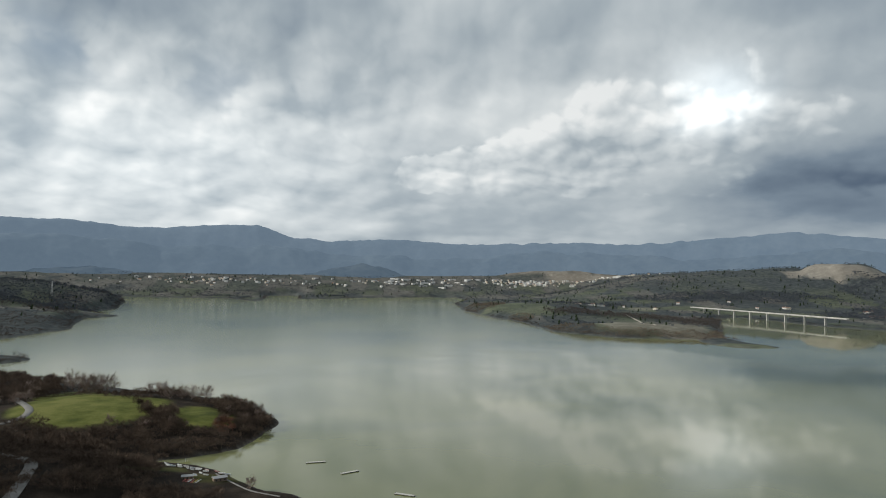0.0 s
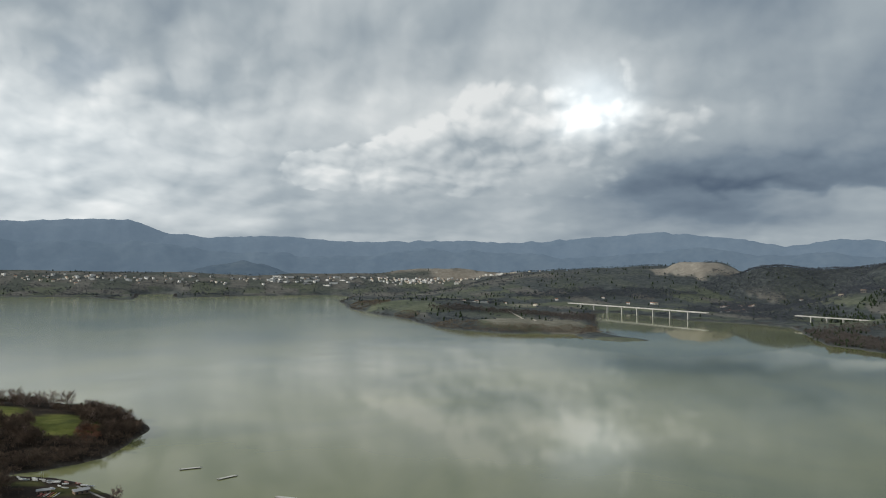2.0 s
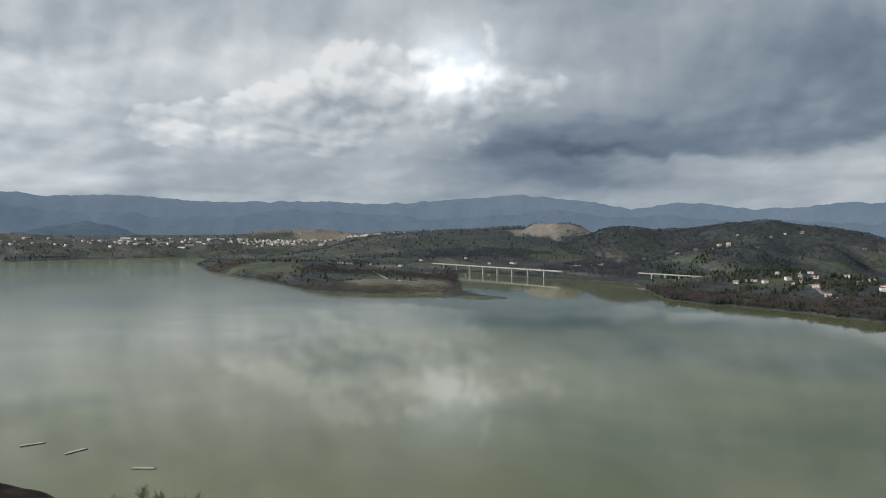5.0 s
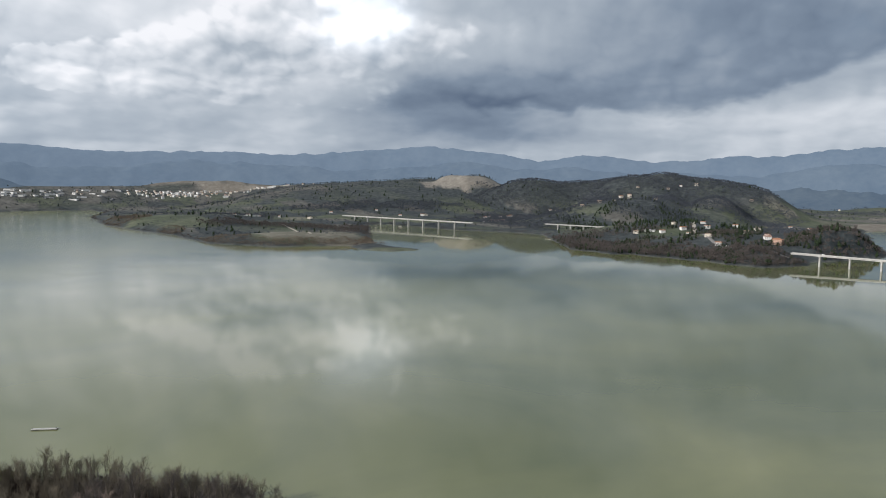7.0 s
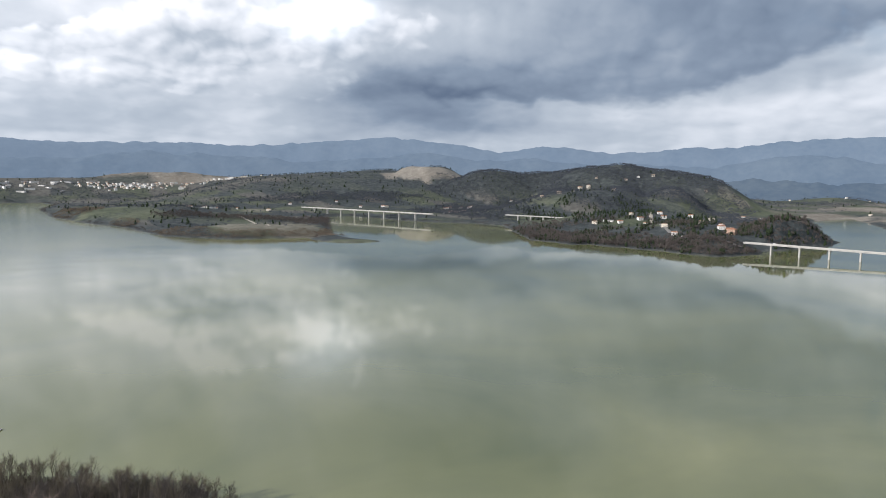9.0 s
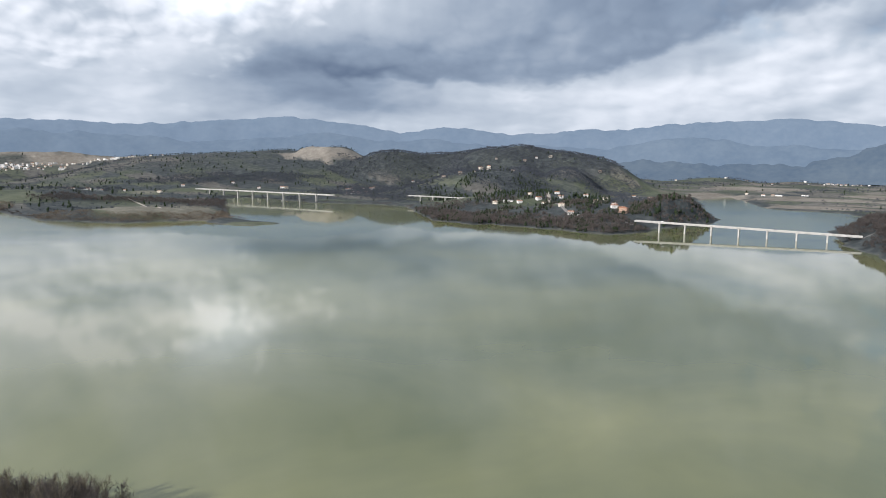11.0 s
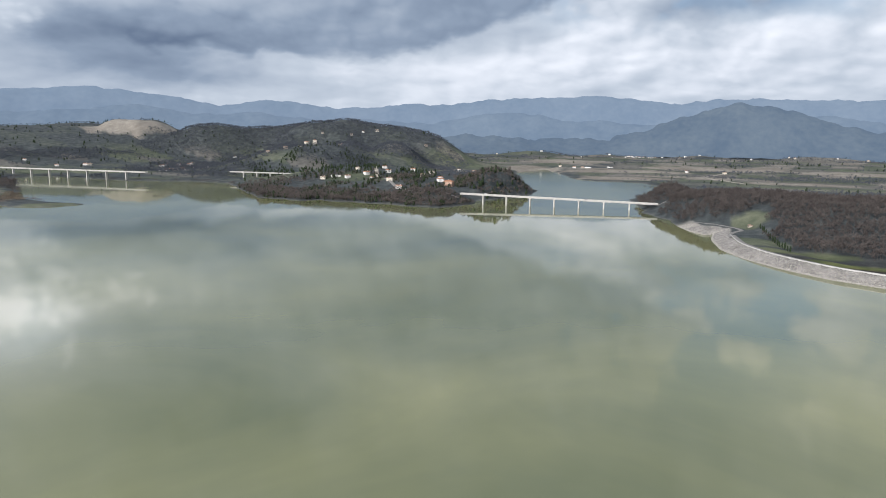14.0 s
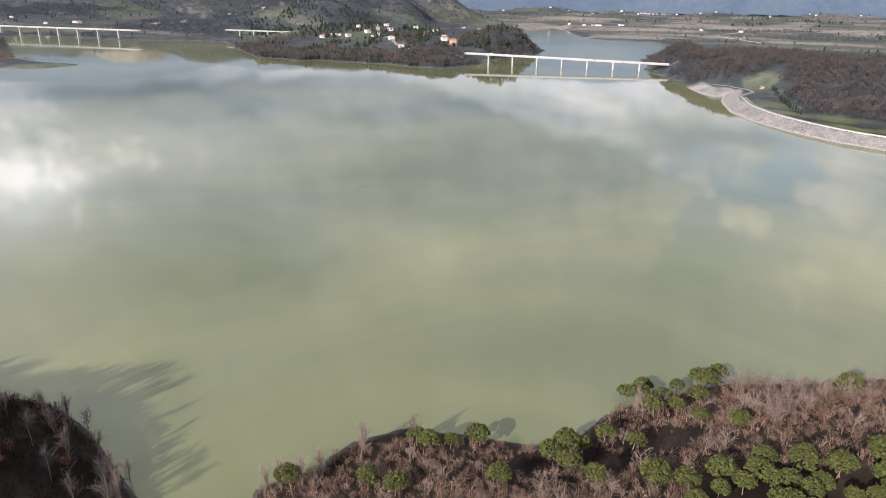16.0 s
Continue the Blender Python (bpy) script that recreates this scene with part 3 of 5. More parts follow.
def box(bm, x0, x1, y0, y1, z0, z1, bevel=0.0):
    vs = [bm.verts.new((x, y, z)) for z in (z0, z1) for y in (y0, y1) for x in (x0, x1)]
    fs = [bm.faces.new([vs[i] for i in f]) for f in ((0, 2, 3, 1), (4, 5, 7, 6), (0, 1, 5, 4), (1, 3, 7, 5), (3, 2, 6, 7), (2, 0, 4, 6))]
    if bevel:
        bmesh.ops.bevel(bm, geom=list({e for f in fs for e in f.edges}), offset=bevel, segments=2, affect="EDGES", profile=0.5)


def part(name, bm, mat, parent, label="", at=None):
    me = bpy.data.meshes.new(name)
    bm.normal_update()
    bm.to_mesh(me)
    bm.free()
    me.materials.append(mat)
    ob = new(name, me)
    ob.parent = parent
    if at is not None:
        ob.matrix_local = at
    if label:
        ob["label"] = label
    return ob


def bridge(name, start, end, z0, z1, spans, width, first, last, label, depth=2.2):
    """A beam bridge from start to end (x, y), its deck's top at z0 to z1, on round-cornered wall piers."""
    (ax, ay), (bx, by) = start, end
    run = math.hypot(bx - ax, by - ay)
    root = new(name)
    root.matrix_world = Matrix.Translation((ax, ay, 0)) @ Matrix.Rotation(math.atan2(by - ay, bx - ax), 4, "Z")
    tagged(root, label, "bridge")
    tilt = math.atan2(z1 - z0, run)
    turn = Matrix.Translation((0, 0, z0)) @ Matrix.Rotation(-tilt, 4, "Y")
    bm = bmesh.new()
    box(bm, 0, run, -width / 2, width / 2, -0.5, 0)
    part("deck", bm, M_CONC, root, at=turn)
    bm = bmesh.new()
    box(bm, 0, run, -width / 2 + 1.0, width / 2 - 1.0, 0.004, 0.1)
    part("carriageway", bm, M_ASPH, root, "dark asphalt carriageway", at=turn)
    for s in (-1, 1):
        for k in range(2):
            bm = bmesh.new()
            yy = s * (width / 2 - 1.4 - k * (width / 2 - 2.6))
            box(bm, 0, run, yy - 0.5, yy + 0.5, -depth, -0.504)
            part("girder", bm, M_CONC, root, at=turn)
        bm = bmesh.new()
        box(bm, 0, run, s * (width / 2 - 0.15) - 0.15, s * (width / 2 - 0.15) + 0.15, 0.002, 1.0)
        part("parapet", bm, M_CONC, root, at=turn)
    step = run / spans
    for i in range(first, last + 1):
        px = i * step
        gx, gy = ax + (bx - ax) * px / run, ay + (by - ay) * px / run
        bottom = float(land_height(np.array([gx]), np.array([gy]))[0]) - 1.5
        zt = z0 + (z1 - z0) * px / run - depth
        if zt - bottom < 2.0:
            continue
        bm = bmesh.new()
        box(bm, px - 1.3, px + 1.3, -width / 2 + 2.2, width / 2 - 2.2, bottom, zt - 1.2, 0.3)
        pier = part("pier", bm, M_CONC, root)
        bm = bmesh.new()
        box(bm, px - 1.6, px + 1.6, -width / 2 + 0.8, width / 2 - 0.8, zt - 1.2, zt, 0.1)
        part("pier_cap", bm, M_CONC, pier)
    return root


bridge("road_bridge", (1199, 690), (1296, 325), 20.5, 14.0, 8.1, 11, 1, 7, "long pale concrete road bridge on wall piers across the lake arm")
bridge("road_bridge", (1070, 2300), (1215, 1700), 25, 25, 9, 11, 1, 8, "pale concrete viaduct over the far lake bay")
bridge("road_bridge", (1418, 1594), (1524, 1273), 23.5, 21.5, 8, 10, 1, 7, "low pale concrete road viaduct above the shore", 1.8)

# ---- vegetation ----
M_TWIG = two_tone("bare_twigs", (0.046, 0.041, 0.039), (0.125, 0.108, 0.099), 0.05, 0.95, 0.2, island=True)
M_TWIG_PALE = two_tone("pale_bare_twigs", (0.144, 0.104, 0.086), (0.317, 0.252, 0.212), 0.08, 0.9, 0.2, each=True)
M_TWIG_MID = two_tone("grey_brown_twigs", (0.072, 0.062, 0.046), (0.195, 0.168, 0.126), 0.08, 0.9, 0.2, each=True)
# far woods: twig colour pushed to blue-grey in place of haze
M_HAZEWOODS = two_tone("hazy_far_woods", (0.042, 0.049, 0.060), (0.088, 0.097, 0.114), 0.02, 0.95, 0.1, island=True)
M_TWIG_SOFT = two_tone("soft_brown_scrub", (0.013, 0.009, 0.007), (0.180, 0.133, 0.100), 0.09, 0.95, 0.2, island=True)
M_DAMWOOD = two_tone("grey_brown_wood", (0.036, 0.032, 0.031), (0.104, 0.092, 0.086), 0.05, 0.95, 0.1, island=True)
# dark brown undergrowth, blackened further to stand for shade on the bank
M_SHADETWIG = two_tone("shaded_undergrowth", (0.010, 0.007, 0.006), (0.040, 0.027, 0.022), 0.1, 0.95, 0.2, island=True)
M_SCRUB = two_tone("pink_scrub", (0.060, 0.036, 0.025), (0.345, 0.240, 0.172), 0.15, 0.95, 0.3, island=True)
M_BARK = two_tone("grey_bark", (0.12, 0.10, 0.085), (0.27, 0.235, 0.20), 0.6, 0.95, 0.3, 0.03)
M_RUSSET = two_tone("russet_leaves", (0.128, 0.060, 0.040), (0.264, 0.136, 0.088), 0.1, 0.95, 0.2, island=True)
M_DARKGREEN = two_tone("evergreen_foliage", (0.014, 0.024, 0.014), (0.038, 0.051, 0.026), 0.05, 0.95, 0.2, island=True)
M_PINE = two_tone("pine_needles", (0.018, 0.026, 0.009), (0.128, 0.138, 0.042), 0.5, 0.9, 0.3, island=True)
M_PINEBARK = two_tone("pine_bark", (0.16, 0.10, 0.07), (0.30, 0.21, 0.15), 0.8, 0.95, 0.3, 0.03)
M_REED = two_tone("dry_reeds", (0.085, 0.068, 0.052), (0.200, 0.166, 0.126), 0.04, 0.95, 0.2, island=True)
M_GRASS = two_tone("green_grass", (0.075, 0.090, 0.016), (0.225, 0.225, 0.055), 0.06, 0.95, 0.2, island=True)

rng = np.random.default_rng(7)


def scatter(x0, x1, y0, y1, step):
    nx, ny = max(1, int((x1 - x0) / step)), max(1, int((y1 - y0) / step))
    gx, gy = np.meshgrid(np.arange(nx), np.arange(ny))
    x = x0 + (gx.ravel() + rng.random(nx * ny)) * step
    y = y0 + (gy.ravel() + rng.random(nx * ny)) * step
    return x, y


def in_patches(patches, step, thin=0.0, shore=2.0, above=0.0):
    """Jittered points on land within patches given by bearing, distance and half widths."""
    xs, ys = [], []
    for a, d, ru, rv in patches:
        cx, cy = polar(a, d)
        r = max(ru, rv) * 1.15
        x, y = scatter(cx - r, cx + r, cy - r, cy + r, step)
        k = patch(x, y, a, d, ru, rv) + turbulence(x / 45, y / 45, 3, 50) * 0.5 < 1
        xs.append(x[k]), ys.append(y[k])
    x, y = np.concatenate(xs), np.concatenate(ys)
    # where patches overlap, keep one point in a cell
    _, keep = np.unique(np.round(np.stack([x, y], 1) / step).astype(int), axis=0, return_index=True)
    x, y = x[keep], y[keep]
    sd = shore_distance(x, y)
    k = sd > shore
    if thin:
        k &= turbulence(x / 70, y / 70, 3, 60) > thin - 0.5
    return x[k], y[k]


def clear_of(x, y, gaps):
    """Leaves out points within bare hollows, given as x, y and radius."""
    k = np.ones(len(x), bool)
    for gx, gy, gr in gaps:
        k &= np.hypot(x - gx, y - gy) > gr * (1 + turbulence(x / 6, y / 6, 2, 91) * 0.6)
    return x[k], y[k]


HOLLOWS = [(172, 37, 9), (163, 46, 8), (150, 62, 6), (141, 54, 6), (178, 28, 6), (92, 172, 5), (80, 160, 6)]


def brushes(name, label, x, y, height, spread, blades, mat, low=0.1, wide=0.07):
    """Scrub and brush as sprays of thin tapering boughs, standing on the land."""
    n = len(x)
    z = land_height(x, y) - 0.3
    h = height * (0.65 + 0.7 * rng.random(n))
    w = spread * h * (0.7 + 0.6 * rng.random(n))
    t = rng.random((n, blades))
    ang = rng.random((n, blades)) * 2 * math.pi
    rad = np.sqrt(rng.random((n, blades)))
    start = low + (0.55 - low) * t
    tipz = start + (1.0 - start) * (0.35 + 0.65 * rng.random((n, blades))) * np.sqrt(np.clip(1.08 - rad ** 2, 0.05, 1))
    base = np.stack([x[:, None] + 0.12 * w[:, None] * np.cos(ang), y[:, None] + 0.12 * w[:, None] * np.sin(ang), z[:, None] + start * h[:, None]], -1)
    tip = np.stack([x[:, None] + rad * w[:, None] * np.cos(ang), y[:, None] + rad * w[:, None] * np.sin(ang), z[:, None] + tipz * h[:, None]], -1)
    side = rng.normal(size=(n, blades, 3))
    side /= np.linalg.norm(side, axis=-1, keepdims=True)
    ww = (wide * h)[:, None, None] * (0.5 + rng.random((n, blades, 1)))
    mid = base * 0.45 + tip * 0.55
    v = np.stack([base, mid + side * ww, tip, mid - side * ww * 0.6], 2).reshape(-1, 3)
    i = np.arange(n * blades) * 4
    f = np.stack([i, i + 1, i + 2, i + 3], 1)
    # stems
    s = (0.02 + 0.012 * rng.random(n)) * h
    c = [(math.cos(k), math.sin(k)) for k in (0.3, 2.4, 4.5)]
    lo = [np.stack([x + s * a, y + s * b, z], -1) for a, b in c]
    top = np.stack([x, y, z + 0.75 * h], -1)
    sv = np.stack([*lo, top], 1).reshape(-1, 3)
    j = len(v) + np.arange(n) * 4
    sf = np.concatenate([np.stack([j + a, j + b, j + 3, j + 3], 1) for a, b in ((0, 1), (1, 2), (2, 0))])
    tri = np.concatenate([f[:, [0, 1, 2]], f[:, [0, 2, 3]], sf[:, :3]])
    me = mesh_of(name, np.concatenate([v, sv]), tri, mat)
    return tagged(new(name, me), label, "trees", kind="stuff")


def thickets(name, label, x, y, height, spread, twigs, mat, low=0.12, wide=0.04, drift=0.4):
    """Bare bushes or trees as rounded crowns of many short fine twigs on stems; drift: how far heights vary from thicket to thicket."""
    n = len(x)
    z = land_height(x, y) - 0.3
    h = height * (0.7 + 0.6 * rng.random(n)) * (1 + drift * (turbulence(x / 16, y / 16, 3, 70) + 0.6 * turbulence(x / 5, y / 5, 2, 71)))
    R = np.stack([spread * h, spread * h, (1 - low) / 2 * h], -1)[:, None] * (0.85 + 0.3 * rng.random((n, 1, 3)))
    c = np.stack([x, y, z + (1 + low) / 2 * h], -1)[:, None]
    up = -0.35 + 1.35 * rng.random((n, twigs))
    ang = rng.random((n, twigs)) * 2 * math.pi
    flat_r = np.sqrt(1 - up * up)
    out = np.stack([flat_r * np.cos(ang), flat_r * np.sin(ang), up], -1)
    r = 0.35 + 0.65 * np.sqrt(rng.random((n, twigs, 1)))
    foot = c + out * R * (r - 0.32)
    tip = c + out * R * r + rng.normal(size=(n, twigs, 3)) * (0.05 * h)[:, None, None] + np.array([0, 0, 0.06]) * h[:, None, None]
    side = np.cross(tip - foot, rng.normal(size=(n, twigs, 3)))
    side *= (wide * h)[:, None, None] * (0.5 + rng.random((n, twigs, 1))) / (np.linalg.norm(side, axis=-1, keepdims=True) + 1e-9)
    v = np.stack([foot - side, foot + side, tip], 2).reshape(-1, 3)
    s = (0.016 + 0.010 * rng.random(n)) * h
    ring = [np.stack([x + s * math.cos(k), y + s * math.sin(k), z], -1) for k in (0.3, 2.4, 4.5)]
    sv = np.stack([*ring, np.stack([x, y, z + 0.8 * h], -1)], 1).reshape(-1, 3)
    j = len(v) + np.arange(n) * 4
    sf = np.concatenate([np.stack([j + a, j + b, j + 3], 1) for a, b in ((0, 1), (1, 2), (2, 0))])
    me = mesh_of(name, np.concatenate([v, sv]), np.concatenate([np.arange(len(v)).reshape(-1, 3), sf]), mat)
    return tagged(new(name, me), label, "trees", kind="stuff")


_t = (1 + 5 ** 0.5) / 2
ICO = np.array([(-1, _t, 0), (1, _t, 0), (-1, -_t, 0), (1, -_t, 0), (0, -1, _t), (0, 1, _t), (0, -1, -_t), (0, 1, -_t), (_t, 0, -1), (_t, 0, 1), (-_t, 0, -1), (-_t, 0, 1)]) / 1.902
ICO_F = np.array([(0, 11, 5), (0, 5, 1), (0, 1, 7), (0, 7, 10), (0, 10, 11), (1, 5, 9), (5, 11, 4), (11, 10, 2), (10, 7, 6), (7, 1, 8),
                  (3, 9, 4), (3, 4, 2), (3, 2, 6), (3, 6, 8), (3, 8, 9), (4, 9, 5), (2, 4, 11), (6, 2, 10), (8, 6, 7), (9, 8, 1)])


def clumps(cx, cy, cz, rx, rz):
    """Ragged leafy lumps: vertices and faces of many uneven icosahedra."""
    n = len(cx)
    j = 0.62 + 0.76 * rng.random((n, 12, 1))
    q = ICO[None] * j
    spin = rng.random(n) * 6.28
    c, s = np.cos(spin)[:, None], np.sin(spin)[:, None]
    v = np.stack([cx[:, None] + rx[:, None] * (q[..., 0] * c - q[..., 1] * s), cy[:, None] + rx[:, None] * (q[..., 0] * s + q[..., 1] * c), cz[:, None] + rz[:, None] * q[..., 2]], -1)
    f = (np.arange(n)[:, None, None] * 12 + ICO_F[None]).reshape(-1, 3)
    return v.reshape(-1, 3), f


def evergreens(name, label, x, y, height, mat):
    """Dark evergreen trees far off: each a stack of ragged clumps that narrows upwards."""
    z = land_height(x, y) - 0.3
    h = height * (0.6 + 0.8 * rng.random(len(x)))
    vs, fs, off = [], [], 0
    for lift, wide in (((0.28, 0.27), (0.55, 0.23), (0.80, 0.14)) if len(x) < 2500 else ((0.32, 0.30), (0.68, 0.20))):
        jx, jy = rng.normal(size=(2, len(x))) * 0.05 * h
        v, f = clumps(x + jx, y + jy, z + lift * h, wide * h * (0.8 + 0.4 * rng.random(len(x))), 0.24 * h)
        vs.append(v), fs.append(f + off)
        off += len(v)
    return tagged(new(name, mesh_of(name, np.concatenate(vs), np.concatenate(fs), mat)), label, "trees", kind="stuff")


# woods by the water, middle distance
x, y = in_patches([(63.4, 1590, 100, 135)], 7.5, shore=3)
k = rng.random(len(x)) < 0.82
thickets("hill_wood", "dark bare wood covering a steep headland by the bridge", x[k], y[k], 13, 0.34, 44, M_TWIG, wide=0.035, drift=0.3)
evergreens("hill_evergreens", "dark evergreen trees among the headland wood", x[~k], y[~k], 12, M_DARKGREEN)
x, y = in_patches([(75.5, 1430, 92, 105), (78.8, 1330, 60, 80), (77.3, 1235, 45, 45), (79.2, 1170, 45, 40)], 6.5, shore=4)
thickets("shore_wood", "brown bare wood on the point beyond the bridge", x, y, 12, 0.36, 44, M_DAMWOOD, wide=0.035, drift=0.3)
x, y = in_patches([(82.5, 1290, 190, 150), (87.0, 1230, 170, 160), (92, 1190, 170, 170), (81, 1150, 60, 50), (84.8, 1085, 36, 40), (87, 1090, 80, 60), (89, 990, 90, 70), (94, 930, 120, 80)], 5.6, shore=44)
k = (patch(x, y, 82.6, 1085, 24, 30) > 1.05) & (patch(x, y, 82.5, 925, 56, 38) > 1.0)
x, y = x[k], y[k]
thickets("dam_wood", "wide brown bare wood behind the dam", x, y, 11, 0.34, 40, M_DAMWOOD, wide=0.034, drift=0.35)
x, y = in_patches([(44.5, 1460, 60, 55), (46.5, 1400, 60, 45), (48.5, 1420, 70, 50), (51.5, 1400, 70, 45), (54.5, 1360, 70, 45), (57, 1310, 60, 45), (59.0, 1275, 50, 40), (60.5, 1310, 40, 40), (46, 1500, 70, 60), (49, 1510, 80, 55), (52, 1480, 80, 50), (55, 1430, 70, 45), (57.5, 1385, 50, 45)], 6.4, shore=1.5)
bx, by = scatter(1030, 1330, 640, 1420, 6.6)
sd = shore_distance(bx, by)
k = (sd > 1.2) & (sd < 80) & (turbulence(bx / 40, by / 40, 3, 44) > -0.34) & (bx < 1215)
x, y = np.concatenate([x, bx[k]]), np.concatenate([y, by[k]])
k = rng.random(len(x)) < 0.12
thickets("shore_scrub", "tangled grey-brown bare scrub along the eastern shore", x[~k], y[~k], 8.5, 0.5, 44, M_TWIG, low=0.0, wide=0.035, drift=0.9)
evergreens("shore_evergreens", "dark shrubs among the shore scrub", x[k], y[k], 8, M_DARKGREEN)
x, y = in_patches([(38.5, 1800, 90, 70), (41, 1640, 70, 80), (37, 1960, 100, 50)], 8, thin=0.4, shore=2)
thickets("shore_thicket", "brown thicket on the low shore by the viaduct", x, y, 6, 0.55, 36, M_TWIG, wide=0.04, drift=0.9)
x, y = in_patches([(22.5, 2050, 190, 70), (26, 1930, 75, 60), (17, 2060, 130, 60)], 8.0, shore=3)
thickets("headland_wood", "dark bare wood on the northern headland", x, y, 10, 0.45, 32, M_TWIG, wide=0.045, drift=0.6)
x, y = in_patches([(19, 1535, 150, 36), (23.0, 1535, 100, 34), (25.6, 1545, 45, 44), (15.8, 1590, 70, 50), (14.2, 1650, 40, 60), (11.6, 1960, 40, 80), (8.5, 2400, 70, 160), (27, 1600, 26, 90)], 4.4, shore=0.5)
thickets("reed_bed", "tawny reeds and young willows fringing the headland", x, y, 5.0, 0.6, 26, M_REED, low=0.0, wide=0.045, drift=0.8)
x, y = in_patches([(28, 1400, 60, 14)], 6, thin=0.45, shore=1)
brushes("spit_reeds", "sparse dry reeds on the low spit", x, y, 3, 0.5, 10, M_REED)

# a fringe of low willows and scrub all round the farther shores
x, y = scatter(-1300, 1500, 900, 3800, 7.0)
k = (np.hypot(x, y) < 3700) & (y > 1.4 * -x) & (np.abs(turbulence(x / 120, y / 120, 2, 46)) > 0.06)
x, y = x[k], y[k]
sd = shore_distance(x, y)
k = (sd > 0.8) & (sd < 15) & (patch(x, y, 28.6, 1415, 90, 90) > 1)
thickets("shore_willows", "low grey-brown willow scrub fringing the lake shore", x[k], y[k], 4.5, 0.6, 30, M_TWIG, low=0.0, wide=0.045, drift=1.1)

# hills and farmland behind
x, y = in_patches([(40, 2750, 190, 300), (37, 2500, 150, 130), (46.5, 2950, 300, 220), (52, 2800, 260, 260), (56, 2650, 180, 200), (50.5, 2350, 150, 120), (38.5, 3350, 200, 200), 
                   (60, 2350, 90, 160), (31, 3050, 200, 90), (24, 2950, 160, 120), (17, 2700, 120, 90), (29, 2250, 140, 60), (49, 3250, 380, 260), (54, 3150, 260, 260), (43, 3300, 330, 230), (57.5, 2900, 150, 150), (28, 3000, 300, 120), (41, 2300, 120, 160), (44, 2500, 150, 150), (51, 3350, 420, 240), (46, 3450, 400, 200)], 9.0, thin=0.16, shore=12)
thickets("hillside_wood", "grey-brown bare woods over the eastern hills", x, y, 10, 0.55, 20, M_HAZEWOODS, wide=0.075, drift=0.5)
x, y = in_patches([(45.5, 1640, 110, 110), (49, 1620, 120, 110), (52.5, 1580, 110, 100), (55.5, 1520, 100, 90), (58, 1470, 80, 80), (47, 1820, 140, 90), (51.5, 1790, 140, 90), (55.5, 1700, 120, 90), (60, 1500, 50, 90)], 8.5, thin=0.42, shore=30)
thickets("village_trees", "grey-brown bare garden and roadside trees round the village", x, y, 8.5, 0.5, 40, M_TWIG, wide=0.036, drift=0.8)
x, y = in_patches([(48.2, 2290, 210, 150), (46.5, 2120, 120, 80), (52.3, 1900, 190, 110), (55.5, 1720, 120, 100), (58.5, 1600, 90, 90), (60.8, 1480, 60, 70), (49.8, 2100, 120, 80), (52, 1620, 200, 90), (57, 1500, 90, 70), (47, 1700, 120, 70)], 12, thin=0.42, shore=40)
evergreens("garden_evergreens", "dark cypresses and pines among the hillside houses", x, y, 9, M_DARKGREEN)
x, y = in_patches([(-27, 2620, 330, 260), (-22.5, 2780, 150, 160), (-27.5, 2200, 200, 120)], 12, thin=0.15, shore=20)
thickets("west_wood", "dark bare woods on the western hill", x, y, 10, 0.55, 22, M_HAZEWOODS, wide=0.07, drift=0.5)
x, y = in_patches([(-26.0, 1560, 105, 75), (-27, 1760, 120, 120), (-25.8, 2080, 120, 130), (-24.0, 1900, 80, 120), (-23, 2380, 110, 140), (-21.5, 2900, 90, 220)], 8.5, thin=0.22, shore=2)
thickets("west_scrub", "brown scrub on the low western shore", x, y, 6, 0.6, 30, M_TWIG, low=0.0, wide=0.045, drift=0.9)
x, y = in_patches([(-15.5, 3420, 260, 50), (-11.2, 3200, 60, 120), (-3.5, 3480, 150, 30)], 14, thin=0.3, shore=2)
thickets("far_shore_trees", "dark trees along the far northern shore", x, y, 12, 0.5, 22, M_HAZEWOODS, wide=0.07, drift=0.5)


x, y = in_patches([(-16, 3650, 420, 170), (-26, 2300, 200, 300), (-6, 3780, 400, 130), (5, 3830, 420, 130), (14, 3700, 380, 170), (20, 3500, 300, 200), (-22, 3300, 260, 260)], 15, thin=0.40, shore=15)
thickets("valley_trees", "bare trees over the town's plain, haze-blue in colour", x, y, 9, 0.6, 18, M_HAZEWOODS, wide=0.08, drift=0.5)


